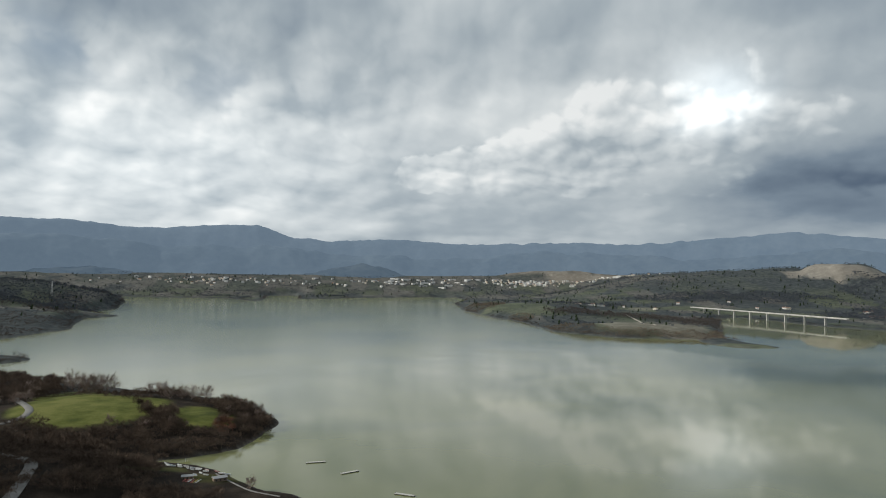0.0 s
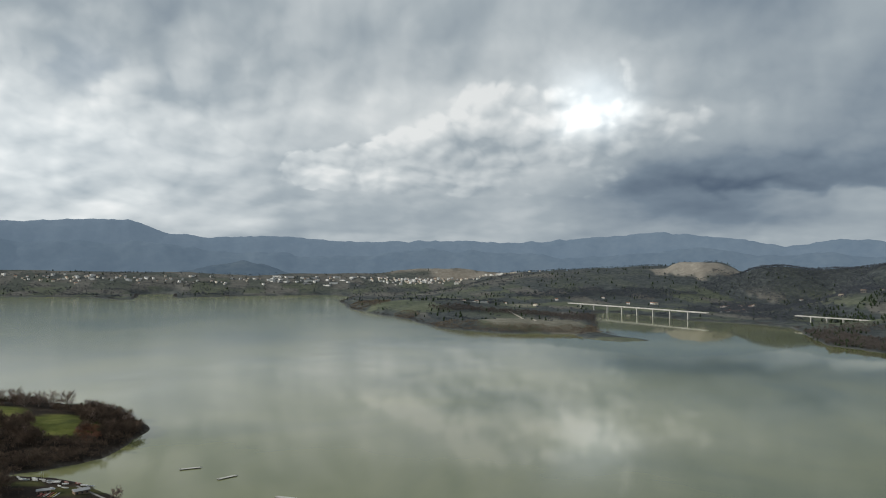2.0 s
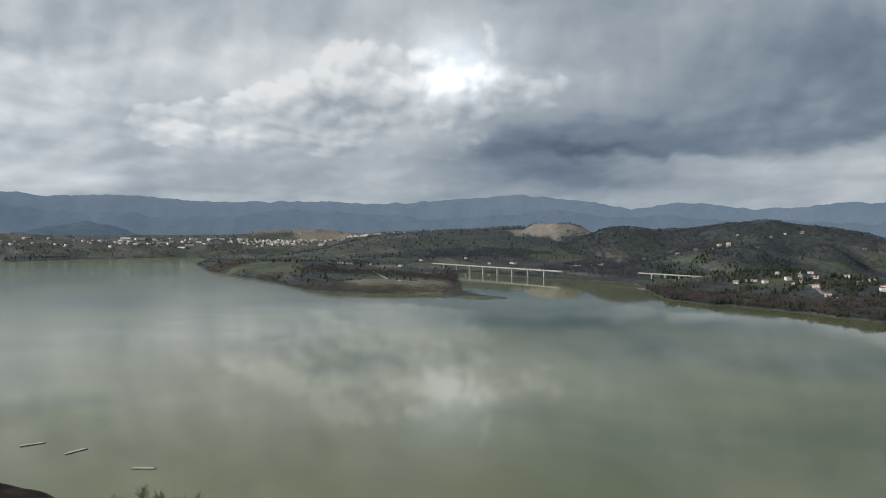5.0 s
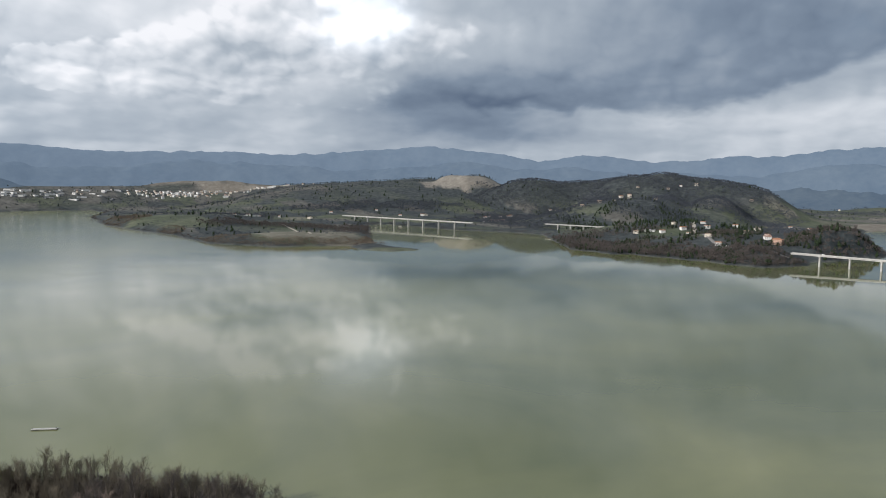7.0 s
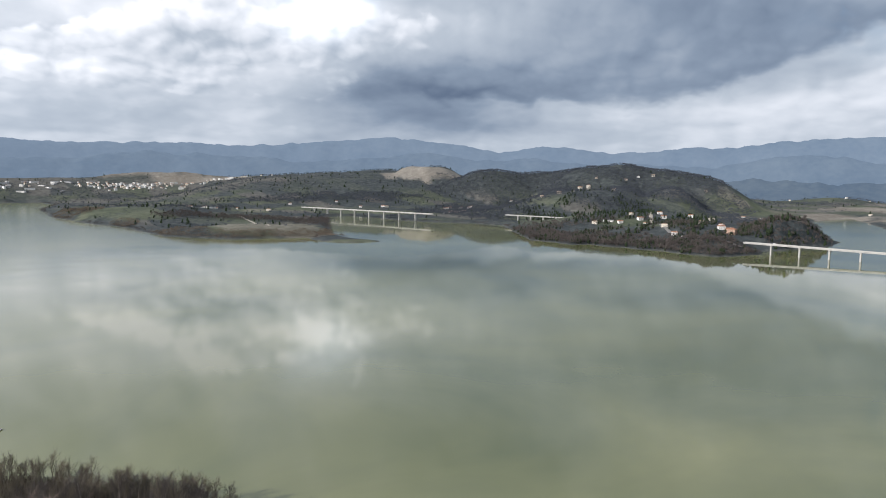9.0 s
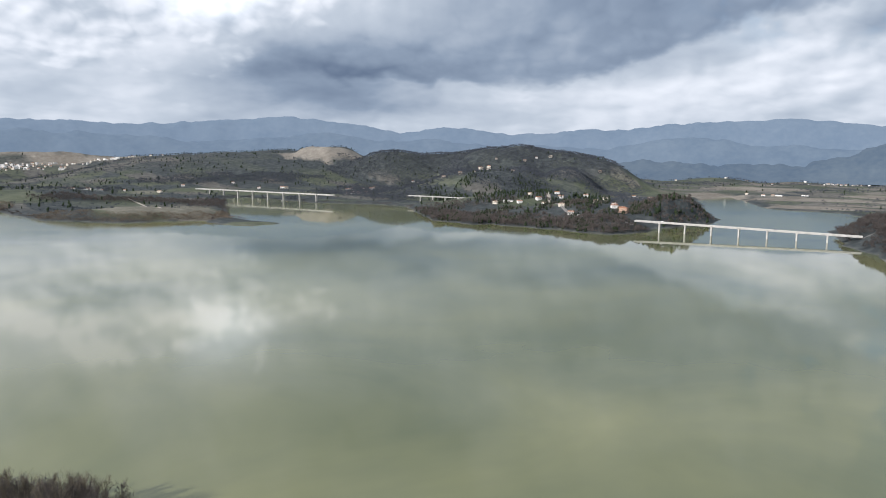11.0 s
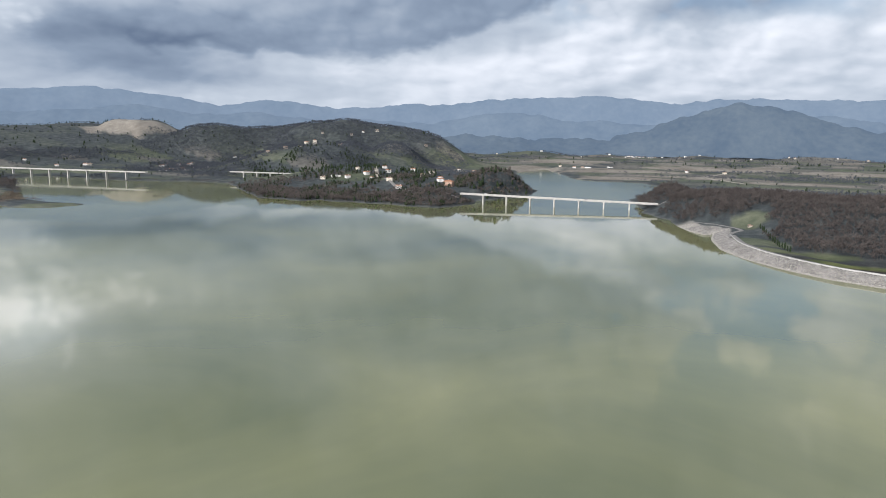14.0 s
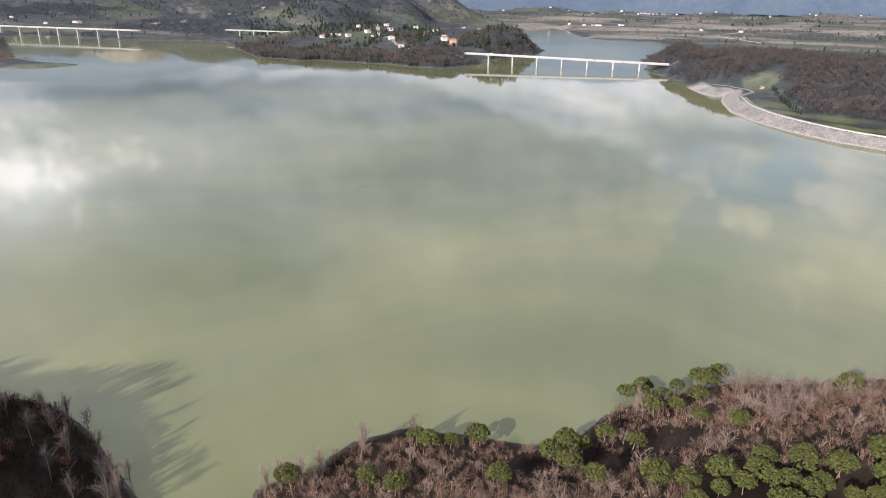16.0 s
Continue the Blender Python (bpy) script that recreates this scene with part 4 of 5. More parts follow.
def hedges():
    """Hedgerow trees along field edges, and loose trees, over the far farmland."""
    a = rng.random(60000) * 126 - 32
    d = np.sqrt(rng.random(60000)) * 4250
    x, y = d * np.sin(np.radians(a)), d * np.cos(np.radians(a))
    k = d > 1750
    x, y = x[k], y[k]
    u = (x + 40 * turbulence(x / 300, y / 300, 2, 4)) / 90
    v = (y + 60 * turbulence(x / 300, y / 300, 2, 8)) / 130
    edge = np.minimum(np.abs(u - np.round(u)) * 90, np.abs(v - np.round(v)) * 130)
    k = ((edge < np.where((x > 1800) & (y < 1400), 2.2, 6.0)) | (rng.random(len(x)) < np.where((x > 1800) & (y < 1400), 0.02, 0.10)) | (turbulence(x / 160, y / 160, 3, 77) > np.where((x > 1800) & (y < 1400), 0.42, 0.24))) & (shore_distance(x, y) > 25)
    x, y = x[k], y[k]
    for p in MEADOWS + DRY:
        if p[1] > 1750:
            k = patch(x, y, *p) > 0.9
            x, y = x[k], y[k]
    k = rng.random(len(x)) < 0.12
    thickets("hedgerow", "bare hedgerow trees between far fields", x[~k], y[~k], 8, 0.55, 18, M_HAZEWOODS, wide=0.08, drift=0.5)
    evergreens("field_trees", "dark evergreen trees dotted over far farmland", x[k], y[k], 9, M_DARKGREEN)


hedges()
x, y = in_patches([(84, 2450, 330, 45), (74, 2200, 120, 40), (88, 2600, 200, 120), (81, 2800, 250, 40), (90, 1800, 260, 160), (84, 1750, 200, 90), (79, 1900, 150, 60), (70, 3850, 230, 50), (77, 3800, 230, 40), (84, 3850, 260, 50), (91, 3800, 230, 60), (64, 3650, 180, 80), (74, 3300, 120, 40), (82, 3350, 150, 40)], 12, thin=0.1, shore=6)
thickets("plain_woods", "brown strips of bare wood across the eastern plain", x, y, 9, 0.5, 24, M_HAZEWOODS, wide=0.06, drift=0.5)

# the wooded point with meadows, and the cove
x, y = in_patches([(-19, 545, 90, 42), (-25, 560, 70, 60), (-13.5, 540, 34, 30), (-28, 470, 90, 60), (-24, 470, 60, 30)], 3.6, shore=1)
meadow_gap = (np.abs(x + 281) + np.abs(y - 575) > 18) & (patch(x, y, -21.6, 660, 58, 68) > 1.02) & (patch(x, y, -14.2, 605, 26, 38) > 1.02) & (patch(x, y, -24.2, 400, 30, 40) > 1)
thickets("point_scrub", "dense brown scrub on the bank below the meadows", x[meadow_gap], y[meadow_gap], 5.5, 0.55, 110, M_TWIG_SOFT, low=0.0, wide=0.016, drift=1.1)
x, y = in_patches([(-10.2, 590, 16, 46), (-11.5, 640, 20, 34), (-12.5, 672, 26, 16), (-16.5, 600, 7, 32), (-17.5, 715, 34, 8)], 3.2, shore=0.5)
thickets("point_thicket", "russet and brown thicket round the tip of the point", x, y, 6.5, 0.52, 110, M_TWIG_SOFT, low=0.0, wide=0.016, drift=0.9)
x, y = in_patches([(-12.3, 575, 9, 22)], 3.0, shore=1)
thickets("russet_thicket", "russet-leaved bushes at the meadow's end", x, y, 5.5, 0.55, 110, M_RUSSET, wide=0.018, drift=0.8)
x, y = in_patches([(-20, 745, 110, 12), (-25.5, 790, 70, 40), (-14, 705, 34, 9), (-27, 980, 60, 60), (-25.8, 1050, 35, 35), (-27.2, 1010, 60, 40), (-28, 960, 60, 50), (-26.6, 1123, 45, 45)], 4.0, thin=0.05, shore=1)
thickets("point_hedge", "low dark hedge along the meadow's far edge", x, y, 3.0, 0.7, 70, M_TWIG_SOFT, low=0.0, wide=0.02, drift=1.2)
x, y = in_patches([(-26.2, 850, 45, 50), (-25.2, 790, 26, 34), (-28, 770, 40, 60)], 4.5, shore=2)
thickets("lane_wood", "dark bare wood beside the lane on the point", x, y, 10, 0.4, 120, M_TWIG_SOFT, wide=0.013, drift=0.7)
hx, hy = [], []
for (ax, ay), (bx, by), count in (((-203, 612), (-184, 582), 34), ((-184, 582), (-150, 538), 46), ((-262, 668), (-206, 640), 26), ((-128, 560), (-126, 628), 40)):
    t = rng.random(count)
    hx.append(ax + (bx - ax) * t + rng.normal(size=count) * 2.6), hy.append(ay + (by - ay) * t + rng.normal(size=count) * 2.6)
thickets("field_hedge", "tall brown hedge of bare bushes dividing the two meadows", np.concatenate(hx), np.concatenate(hy), 6.5, 0.5, 150, M_TWIG_SOFT, low=0.0, wide=0.014, drift=0.8)
x, y = in_patches([(-24, 430, 60, 50), (-22, 370, 50, 50), (-15, 405, 20, 16), (-27, 400, 60, 60)], 3.2, thin=0.1, shore=3)
thickets("cove_scrub", "dark low scrub above the boat cove", x, y, 5, 0.55, 90, M_TWIG_SOFT, low=0.0, wide=0.017, drift=1.1)
x, y = in_patches([(-21.6, 660, 58, 68), (-14.2, 605, 26, 38)], 1.2, shore=4)
brushes("meadow_grass", "short green meadow grass in low winter light", x, y, 0.35, 0.9, 5, M_GRASS, wide=0.12)

# near bank: undergrowth
x, y = in_patches([(3, 290, 60, 55), (14, 235, 42, 50), (22, 195, 30, 40), (28, 165, 14, 26)], 2.6, shore=0.5)
brushes("bank_brush", "brush under the close bank wood, coloured dark for shade", *in_patches([(3, 298, 58, 42), (11, 258, 38, 34), (17, 230, 22, 26)], 2.8, shore=1), 6.0, 0.3, 26, M_SHADETWIG, wide=0.012)
brushes("bank_undergrowth", "tangled undergrowth on the near bank, coloured dark for shade", x, y, 4.2, 0.5, 26, M_SHADETWIG, wide=0.022)
x, y = in_patches([(56, 140, 30, 28), (74, 150, 26, 34), (86, 190, 34, 40), (93, 205, 34, 44), (45, 138, 16, 16), (49, 160, 26, 14), (42, 156, 14, 10), (58, 168, 20, 12)], 2.3, shore=0.3)
x, y = clear_of(x, y, HOLLOWS)
brushes("bank_scrub", "pinkish bare scrub among the pines", x, y, 3.6, 0.5, 56, M_SCRUB, wide=0.011)
x, y = in_patches([(70, 150, 70, 60), (60, 160, 40, 30), (80, 175, 60, 50)], 2.0, shore=1)
k = np.zeros(len(x), bool)
for gx, gy, gr in HOLLOWS:
    k |= np.hypot(x - gx, y - gy) < gr * 1.1
# near-black twigs imitate the shade in the gaps between pines
brushes("hollow_brush", "brush in the hollows between the pines, coloured dark for shade", x[k], y[k], 2.2, 0.6, 30, M_SHADETWIG, wide=0.02)
x, y = in_patches([(55, 150, 32, 22), (88, 205, 40, 26), (83, 190, 22, 16), (48, 146, 14, 12)], 3.4, thin=0.4, shore=1)
brushes("bank_bracken", "russet bracken and leaves on the near bank", x, y, 1.8, 0.8, 26, M_RUSSET, wide=0.03)


# ---- single trees near by ----


def tubes(segments, sides):
    """Vertices and quads of tapered tubes; segments are rows of start, end, and the two radii."""
    s = np.array(segments, float)
    p, q, r0, r1 = s[:, :3], s[:, 3:6], s[:, 6], s[:, 7]
    d = q - p
    d /= np.linalg.norm(d, axis=1, keepdims=True) + 1e-9
    ref = np.where(np.abs(d[:, 2:3]) > 0.9, np.array([[1.0, 0, 0]]), np.array([[0, 0, 1.0]]))
    u = np.cross(d, ref)
    u /= np.linalg.norm(u, axis=1, keepdims=True)
    w = np.cross(d, u)
    a = np.arange(sides) * 2 * math.pi / sides
    ring = u[:, None] * np.cos(a)[None, :, None] + w[:, None] * np.sin(a)[None, :, None]
    v = np.concatenate([p[:, None] + ring * r0[:, None, None], q[:, None] + ring * r1[:, None, None]], 1).reshape(-1, 3)
    b = (np.arange(len(s)) * 2 * sides)[:, None]
    k = np.arange(sides)[None]
    f = np.stack([b + k, b + (k + 1) % sides, b + sides + (k + 1) % sides, b + sides + k], -1).reshape(-1, 4)
    return v, f


def slips(segments):
    """Fine twigs as slender tapering slips."""
    s = np.array(segments, float)
    p, q, w = s[:, :3], s[:, 3:6], s[:, 6:7]
    side = np.cross(q - p, np.sin(np.arange(len(s) * 3).reshape(-1, 3) * 2.4) + 0.01)
    side *= w * 1.5 / (np.linalg.norm(side, axis=1, keepdims=True) + 1e-9)
    v = np.stack([p - side, p + side, q + side * 0.4, q - side * 0.4], 1).reshape(-1, 3)
    return v, np.arange(len(v)).reshape(-1, 4)


def grow(r, base, way, length, rad, steps, droop=0.0, wander=0.25):
    segs, p, d = [], np.array(base, float), np.array(way, float)
    d /= np.linalg.norm(d)
    for i in range(steps):
        a, b = rad * (1 - i / steps * 0.75), rad * (1 - (i + 1) / steps * 0.75)
        q = p + d * length / steps
        segs.append((*p, *q, a, b))
        p = q
        d = d + r.normal(size=3) * wander + np.array([0, 0, droop])
        d /= np.linalg.norm(d)
    return segs


def bare_tree(seed, height, spread, limbs, pale, stout=1.0, clear=0.22, bole=0.72, twigs=4):
    """A leafless tree: a trunk, limbs that fork twice, and fine twigs."""
    r = np.random.default_rng(seed)
    trunk = grow(r, (0, 0, -0.4), (0, 0, 1), height * bole, (height * 0.020 + 0.03) * min(stout, 1.3), 6, 0.1, 0.06)
    limb_s, twig_s = [], []
    for i in range(limbs):
        t = clear + (1 - clear) * (i + r.random()) / limbs
        s = trunk[min(5, int(t * 6))]
        a = r.random() * 6.28
        up = 0.55 + 0.9 * t + (1 - spread)
        L = height * (0.44 - 0.18 * t) * (0.8 + 0.5 * r.random())
        limb = grow(r, s[:3], (math.cos(a) * spread, math.sin(a) * spread, up * 0.6), L, (height * 0.008 + 0.012) * stout, 4, 0.06, 0.16)
        limb_s += limb
        for k in range(5):
            b = limb[min(3, 1 + k * 3 // 5)]
            e = np.array(b[3:6]) - np.array(b[:3])
            e = e / np.linalg.norm(e) + r.normal(size=3) * 0.55 + np.array([0, 0, 0.15])
            sub = grow(r, b[3:6], e, L * 0.45, (height * 0.0035 + 0.008) * stout, 2, 0.08, 0.2)
            limb_s += sub
            for m in range(twigs):
                b2 = sub[m % 2]
                e2 = e / np.linalg.norm(e) + r.normal(size=3) * 0.6 + np.array([0, 0, 0.2])
                twig_s += grow(r, b2[3:6] if m % 3 else b2[:3], e2, L * 0.30, 0.022 * stout, 1)
    root = tagged(new("bare_tree"), category="tree", group="bare trees on the near bank")
    for nm, segs, sides, mat in (("trunk", trunk, 7, M_BARK), ("limb_work", limb_s, 3, pale), ("twig_work", twig_s, 0, pale)):
        v, f = tubes(segs, sides) if sides else slips(segs)
        o = new(nm, mesh_of(nm, v, f, mat))
        o.parent = root
        if nm != "trunk":
            o["kind"] = "stuff"
    return root


def stand(ob, x, y, scale=1.0, turn=0.0, lean=0.0, sink=0.25):
    z = float(land_height(np.array([float(x)]), np.array([float(y)]))[0]) - sink
    ob.matrix_world = Matrix.Translation((x, y, z)) @ Matrix.Rotation(turn, 4, "Z") @ Matrix.Rotation(lean, 4, "X") @ Matrix.Scale(scale, 4)
    return ob


def plant(kinds, spots, low=0.8, high=1.25, label=None):
    for i, (px, py) in enumerate(spots):
        src = kinds[i % len(kinds)]
        ob = copy_thing(src, Matrix())
        stand(ob, px, py, low + (high - low) * random.random(), random.random() * 6.28, random.uniform(-0.05, 0.05))
        if label:
            ob["label"] = label


def close_wood(kinds, spots):
    """The rest of the bank wood, joined: whole trees of the same kinds set close together."""
    vs, fs, off = [], [], 0
    for i, (px, py) in enumerate(spots):
        z = float(land_height(np.array([px]), np.array([py]))[0]) - 0.25
        a, k = random.random() * 6.28, random.uniform(0.75, 1.2)
        for o in kinds[i % len(kinds)].children:
            co = np.empty(len(o.data.vertices) * 3, np.float32)
            o.data.vertices.foreach_get("co", co)
            co = co.reshape(-1, 3) * k
            ix = np.empty(len(o.data.loops), np.int32)
            o.data.loops.foreach_get("vertex_index", ix)
            vs.append(np.stack([px + co[:, 0] * math.cos(a) - co[:, 1] * math.sin(a), py + co[:, 0] * math.sin(a) + co[:, 1] * math.cos(a), z + co[:, 2]], 1))
            fs.append(ix.reshape(-1, 4) + off)
            off += len(co)
    me = mesh_of("bank_wood", np.concatenate(vs), np.concatenate(fs), M_TWIG_MID)
    tagged(new("bank_wood", me), "close-set straight bare trees behind the bank's edge", "trees", kind="stuff")


def retire(kinds):
    """Removes the patterns from which copies were made."""
    for k in kinds:
        for o in [*k.children_recursive, k]:
            bpy.data.objects.remove(o)


UPRIGHT = [bare_tree(s, 12.5, 0.5, 12, m) for s, m in ((1, M_TWIG_MID), (2, M_TWIG_MID), (3, M_TWIG_PALE))]
for o in UPRIGHT:
    o["label"] = "tall bare grey-brown tree on the lake bank"
SLENDER = [bare_tree(s, 12.5, 0.36, 10, m, 0.7, 0.40, 0.86, 7) for s, m in ((31, M_TWIG), (32, M_TWIG_MID), (33, M_TWIG))]
for o in SLENDER:
    o["label"] = "slender straight bare tree in the close bank wood"
OLD = [bare_tree(s, 12, 0.95, 22, M_TWIG_PALE, 1.25, 0.22, 0.62, 13) for s in (15, 16, 17)]
PALE = [bare_tree(s, 9, 0.75, 11, M_TWIG_PALE) for s in (4, 5, 6)]
for o in PALE:
    o["label"] = "spreading bare tree with pale pinkish branches"
POPLAR = [bare_tree(s, 12, 0.28, 13, M_TWIG_PALE) for s in (8, 9)]
for o in POPLAR:
    o["label"] = "slender bare whitish poplar at the water's edge"


RUSSET_SPOTS = [(74, 186), (81, 172), (67, 178), (87, 160), (116, 149), (62, 190), (120, 140)]
YOUNG = [bare_tree(s, 5.5, 0.8, 16, M_RUSSET, 2.0, 0.1) for s in (41, 42)]
for o in YOUNG:
    o["label"] = "russet young tree still holding dry leaves"


def thin_out(x, y, count):
    k = rng.permutation(len(x))[:count]
    return list(zip(x[k].tolist(), y[k].tolist()))


x, y = in_patches([(3, 300, 56, 40), (11, 258, 36, 34), (16, 232, 22, 26)], 4.5, shore=1)
plant(UPRIGHT, thin_out(x, y, 20), 0.75, 1.15)
x, y = in_patches([(3, 300, 56, 40), (11, 258, 36, 34), (16, 232, 22, 26)], 3.4, shore=1)
spots = sorted(thin_out(x, y, 300), key=lambda p: p[0] * 0.2 + p[1])
plant(SLENDER, spots[:105], 0.75, 1.2)
close_wood(SLENDER, spots[105:])
x, y = in_patches([(24, 200, 22, 26), (28, 175, 10, 16)], 5, shore=0.5)
plant(SLENDER, thin_out(x, y, 16), 0.7, 1.0)
plant(POPLAR, [(93, 204), (88, 190), (96, 196), (84, 176), (88, 163), (90, 158), (82, 150), (86, 212)], 0.7, 1.05)
x, y = in_patches([(88, 200, 36, 36), (94, 200, 30, 40), (82, 178, 20, 20)], 4.6, shore=1)
plant(PALE, thin_out(*clear_of(x, y, HOLLOWS), 62), 0.65, 1.1)
x, y = in_patches([(52, 148, 26, 20), (60, 140, 20, 18), (70, 140, 20, 22)], 5, shore=1)
plant(PALE, thin_out(x, y, 34), 0.45, 0.8)
plant(POPLAR, [(130, 108), (134, 110), (143, 99), (118, 112), (108, 118), (104, 120), (112, 114), (197, 48), (203, 50)], 0.65, 1.0)
plant(OLD, [(-318, 749), (-298, 717), (-288, 712), (-279, 714), (-268, 708)], 1.8, 2.15, "round-headed bare tree at the meadow's far edge")
plant(OLD, [(-222, 693), (-210, 688), (-196, 668), (-187, 676), (-180, 682), (-168, 690)], 1.2, 1.6, "bare tree standing along the meadow's far hedge")
plant(OLD, [(-150, 684), (-137, 672), (-126, 660), (-112, 636), (-104, 612), (-126, 590), (-160, 552)], 0.8, 1.1, "small bare tree in the hedge round the point")
plant(OLD, [(-350, 780), (-362, 800), (-345, 742), (-352, 728), (-338, 716), (-322, 680), (-316, 652), (-330, 630), (-312, 625)], 0.9, 1.3, "bare tree beside the lane on the point")
plant(OLD, [(-76, 418)], 0.7, 0.75, "lone bare round-headed tree by the boat cove")
plant(OLD, [(-210, 560), (-180, 556), (-150, 552), (-128, 560), (-112, 590), (-104, 620), (-108, 640), (-128, 668)], 0.5, 0.85, "bare tree in the scrub of the wooded point")
plant(YOUNG, RUSSET_SPOTS, 0.7, 1.2)
retire(YOUNG + SLENDER + UPRIGHT + PALE + POPLAR + OLD)


def stone_pine(seed, height, radius):
    """An umbrella pine: a leaning trunk, rising boughs and a domed crown of needle clumps."""
    r = np.random.default_rng(seed)
    root = tagged(new("stone_pine"), "green umbrella pine with a domed crown on the near bank", "tree", "umbrella pines")
    trunk = grow(r, (0, 0, -0.4), (r.normal() * 0.08, r.normal() * 0.08, 1), height * 0.72, 0.24, 6, 0.05, 0.05)
    top = np.array(trunk[-1][3:6])
    boughs = []
    for i in range(9):
        a = i * 0.7 + r.random()
        boughs += grow(r, trunk[3 + i % 3][3:6], (math.cos(a), math.sin(a), 0.75), radius * 0.9, 0.07, 3, 0.04, 0.12)
    for nm, segs, sides in (("trunk", trunk, 8), ("bough_work", boughs, 5)):
        v, f = tubes(segs, sides)
        o = new(nm, mesh_of(nm, v, f, M_PINEBARK))
        o.parent = root
        if nm != "trunk":
            o["kind"] = "stuff"
    n = 150
    a, q = r.random(n) * 6.28, np.sqrt(r.random(n))
    lift = np.sqrt(np.clip(1 - q ** 2, 0, 1)) * (0.25 + 0.75 * r.random(n))
    cx, cy = top[0] + radius * q * np.cos(a), top[1] + radius * q * np.sin(a)
    cz = top[2] - 0.1 * height + radius * 0.62 * lift - 0.25 * radius * q ** 3
    size = radius * (0.09 + 0.08 * r.random(n))
    v, f = clumps(cx, cy, cz, size, size * 0.8)
    # needle sprays standing out of the clumps
    m = 3000
    i = r.integers(0, n, m)
    d = r.normal(size=(m, 3)) + np.array([0, 0, 0.5])
    d /= np.linalg.norm(d, axis=1, keepdims=True)
    c = np.stack([cx, cy, cz], 1)[i] + d * size[i][:, None] * 0.75
    side = np.cross(d, r.normal(size=(m, 3)))
    side /= np.linalg.norm(side, axis=1, keepdims=True) + 1e-6
    w = (size[i] * 0.30)[:, None]
    tri = np.stack([c - side * w, c + side * w, c + d * (size[i] * (0.35 + 0.45 * r.random(m)))[:, None]], 1).reshape(-1, 3)
    tf = len(v) + np.arange(m * 3).reshape(-1, 3)
    new("crown", mesh_of("crown", np.concatenate([v, tri]), np.concatenate([f, tf]), M_PINE)).parent = root
    return root


PINES = [stone_pine(11, 11, 3.9), stone_pine(12, 10, 3.4), stone_pine(13, 12, 3.5), stone_pine(14, 9.5, 4.1)]
plant(PINES, [(213, 51), (205, 54), (201, 47), (154, 82), (144, 98), (142, 92), (147, 88), (136, 67), (163, 59), (167, 55), (172, 51), (158, 62), (150, 53), (143, 43), (218, 40), (228, 35),
              (234, 30), (199, 36), (186, 26), (181, 16), (215, -8), (228, -7), (171, 42), (150, 30), (119, 97), (119, 88), (108, 114), (207, 42), (222, 32), (195, 42), (206, 30)], 0.68, 0.98)
x, y = in_patches([(89, 152, 17, 14), (96, 160, 14, 16), (84, 142, 10, 10)], 4.8, shore=2)
plant(PINES, thin_out(x, y, 34), 0.62, 0.92)
plant(PINES, [(-3, 328), (56, 287)], 0.85, 0.95, "dark round-headed pine rising above bare bank trees")
retire(PINES)


def cypress(seed):
    r = np.random.default_rng(seed)
    root = tagged(new("cypress"), "slim dark cypress in a row beside the dam road", "tree", "cypress row")
    v, f = tubes([(0, 0, -0.3, 0, 0, 2.0, 0.16, 0.13)], 6)
    new("trunk", mesh_of("trunk", v, f, M_BARK)).parent = root
    n = 46
    t = np.linspace(0.05, 1, n)
    w = 0.95 * np.sin(np.clip(t * 1.08, 0, 1) * math.pi) ** 0.6 + 0.08
    a = r.random(n) * 6.28
    v, f = clumps(0.4 * w * np.cos(a), 0.4 * w * np.sin(a), 0.8 + t * 8.2, w * 0.75 + 0.1, np.full(n, 0.75))
    new("foliage", mesh_of("foliage", v, f, M_DARKGREEN)).parent = root
    return root


CYP = [cypress(21), cypress(22)]
row = [(1027 - 13.3 * i, 119 - 4.0 * i + 0.1 * random.uniform(-5, 5)) for i in range(14)]
plant(CYP, row, 0.8, 1.1)
retire(CYP)

# ---- buildings ----
def flat(name, c, rough=0.85):
    return two_tone(name, tuple(v * 0.85 for v in c), tuple(min(1, v * 1.12) for v in c), 0.3, rough, 0.2, each=True)


M_WHITE = flat("white_plaster", (0.70, 0.69, 0.66))
M_CREAM = flat("cream_plaster", (0.64, 0.59, 0.50))
M_PINK = flat("rose_plaster", (0.48, 0.33, 0.25))
M_STONE = flat("stone_wall", (0.36, 0.32, 0.27))
M_TILE = flat("terracotta_tiles", (0.30, 0.155, 0.095))
M_TILE_OLD = flat("weathered_tiles", (0.26, 0.19, 0.145))
M_SHEET = flat("grey_sheet_roof", (0.26, 0.265, 0.27), 0.5)
M_GLASS = two_tone("window_glass", (0.02, 0.025, 0.03), (0.05, 0.06, 0.07), 0.5, 0.15)
M_WOOD = flat("weathered_wood", (0.20, 0.155, 0.115))


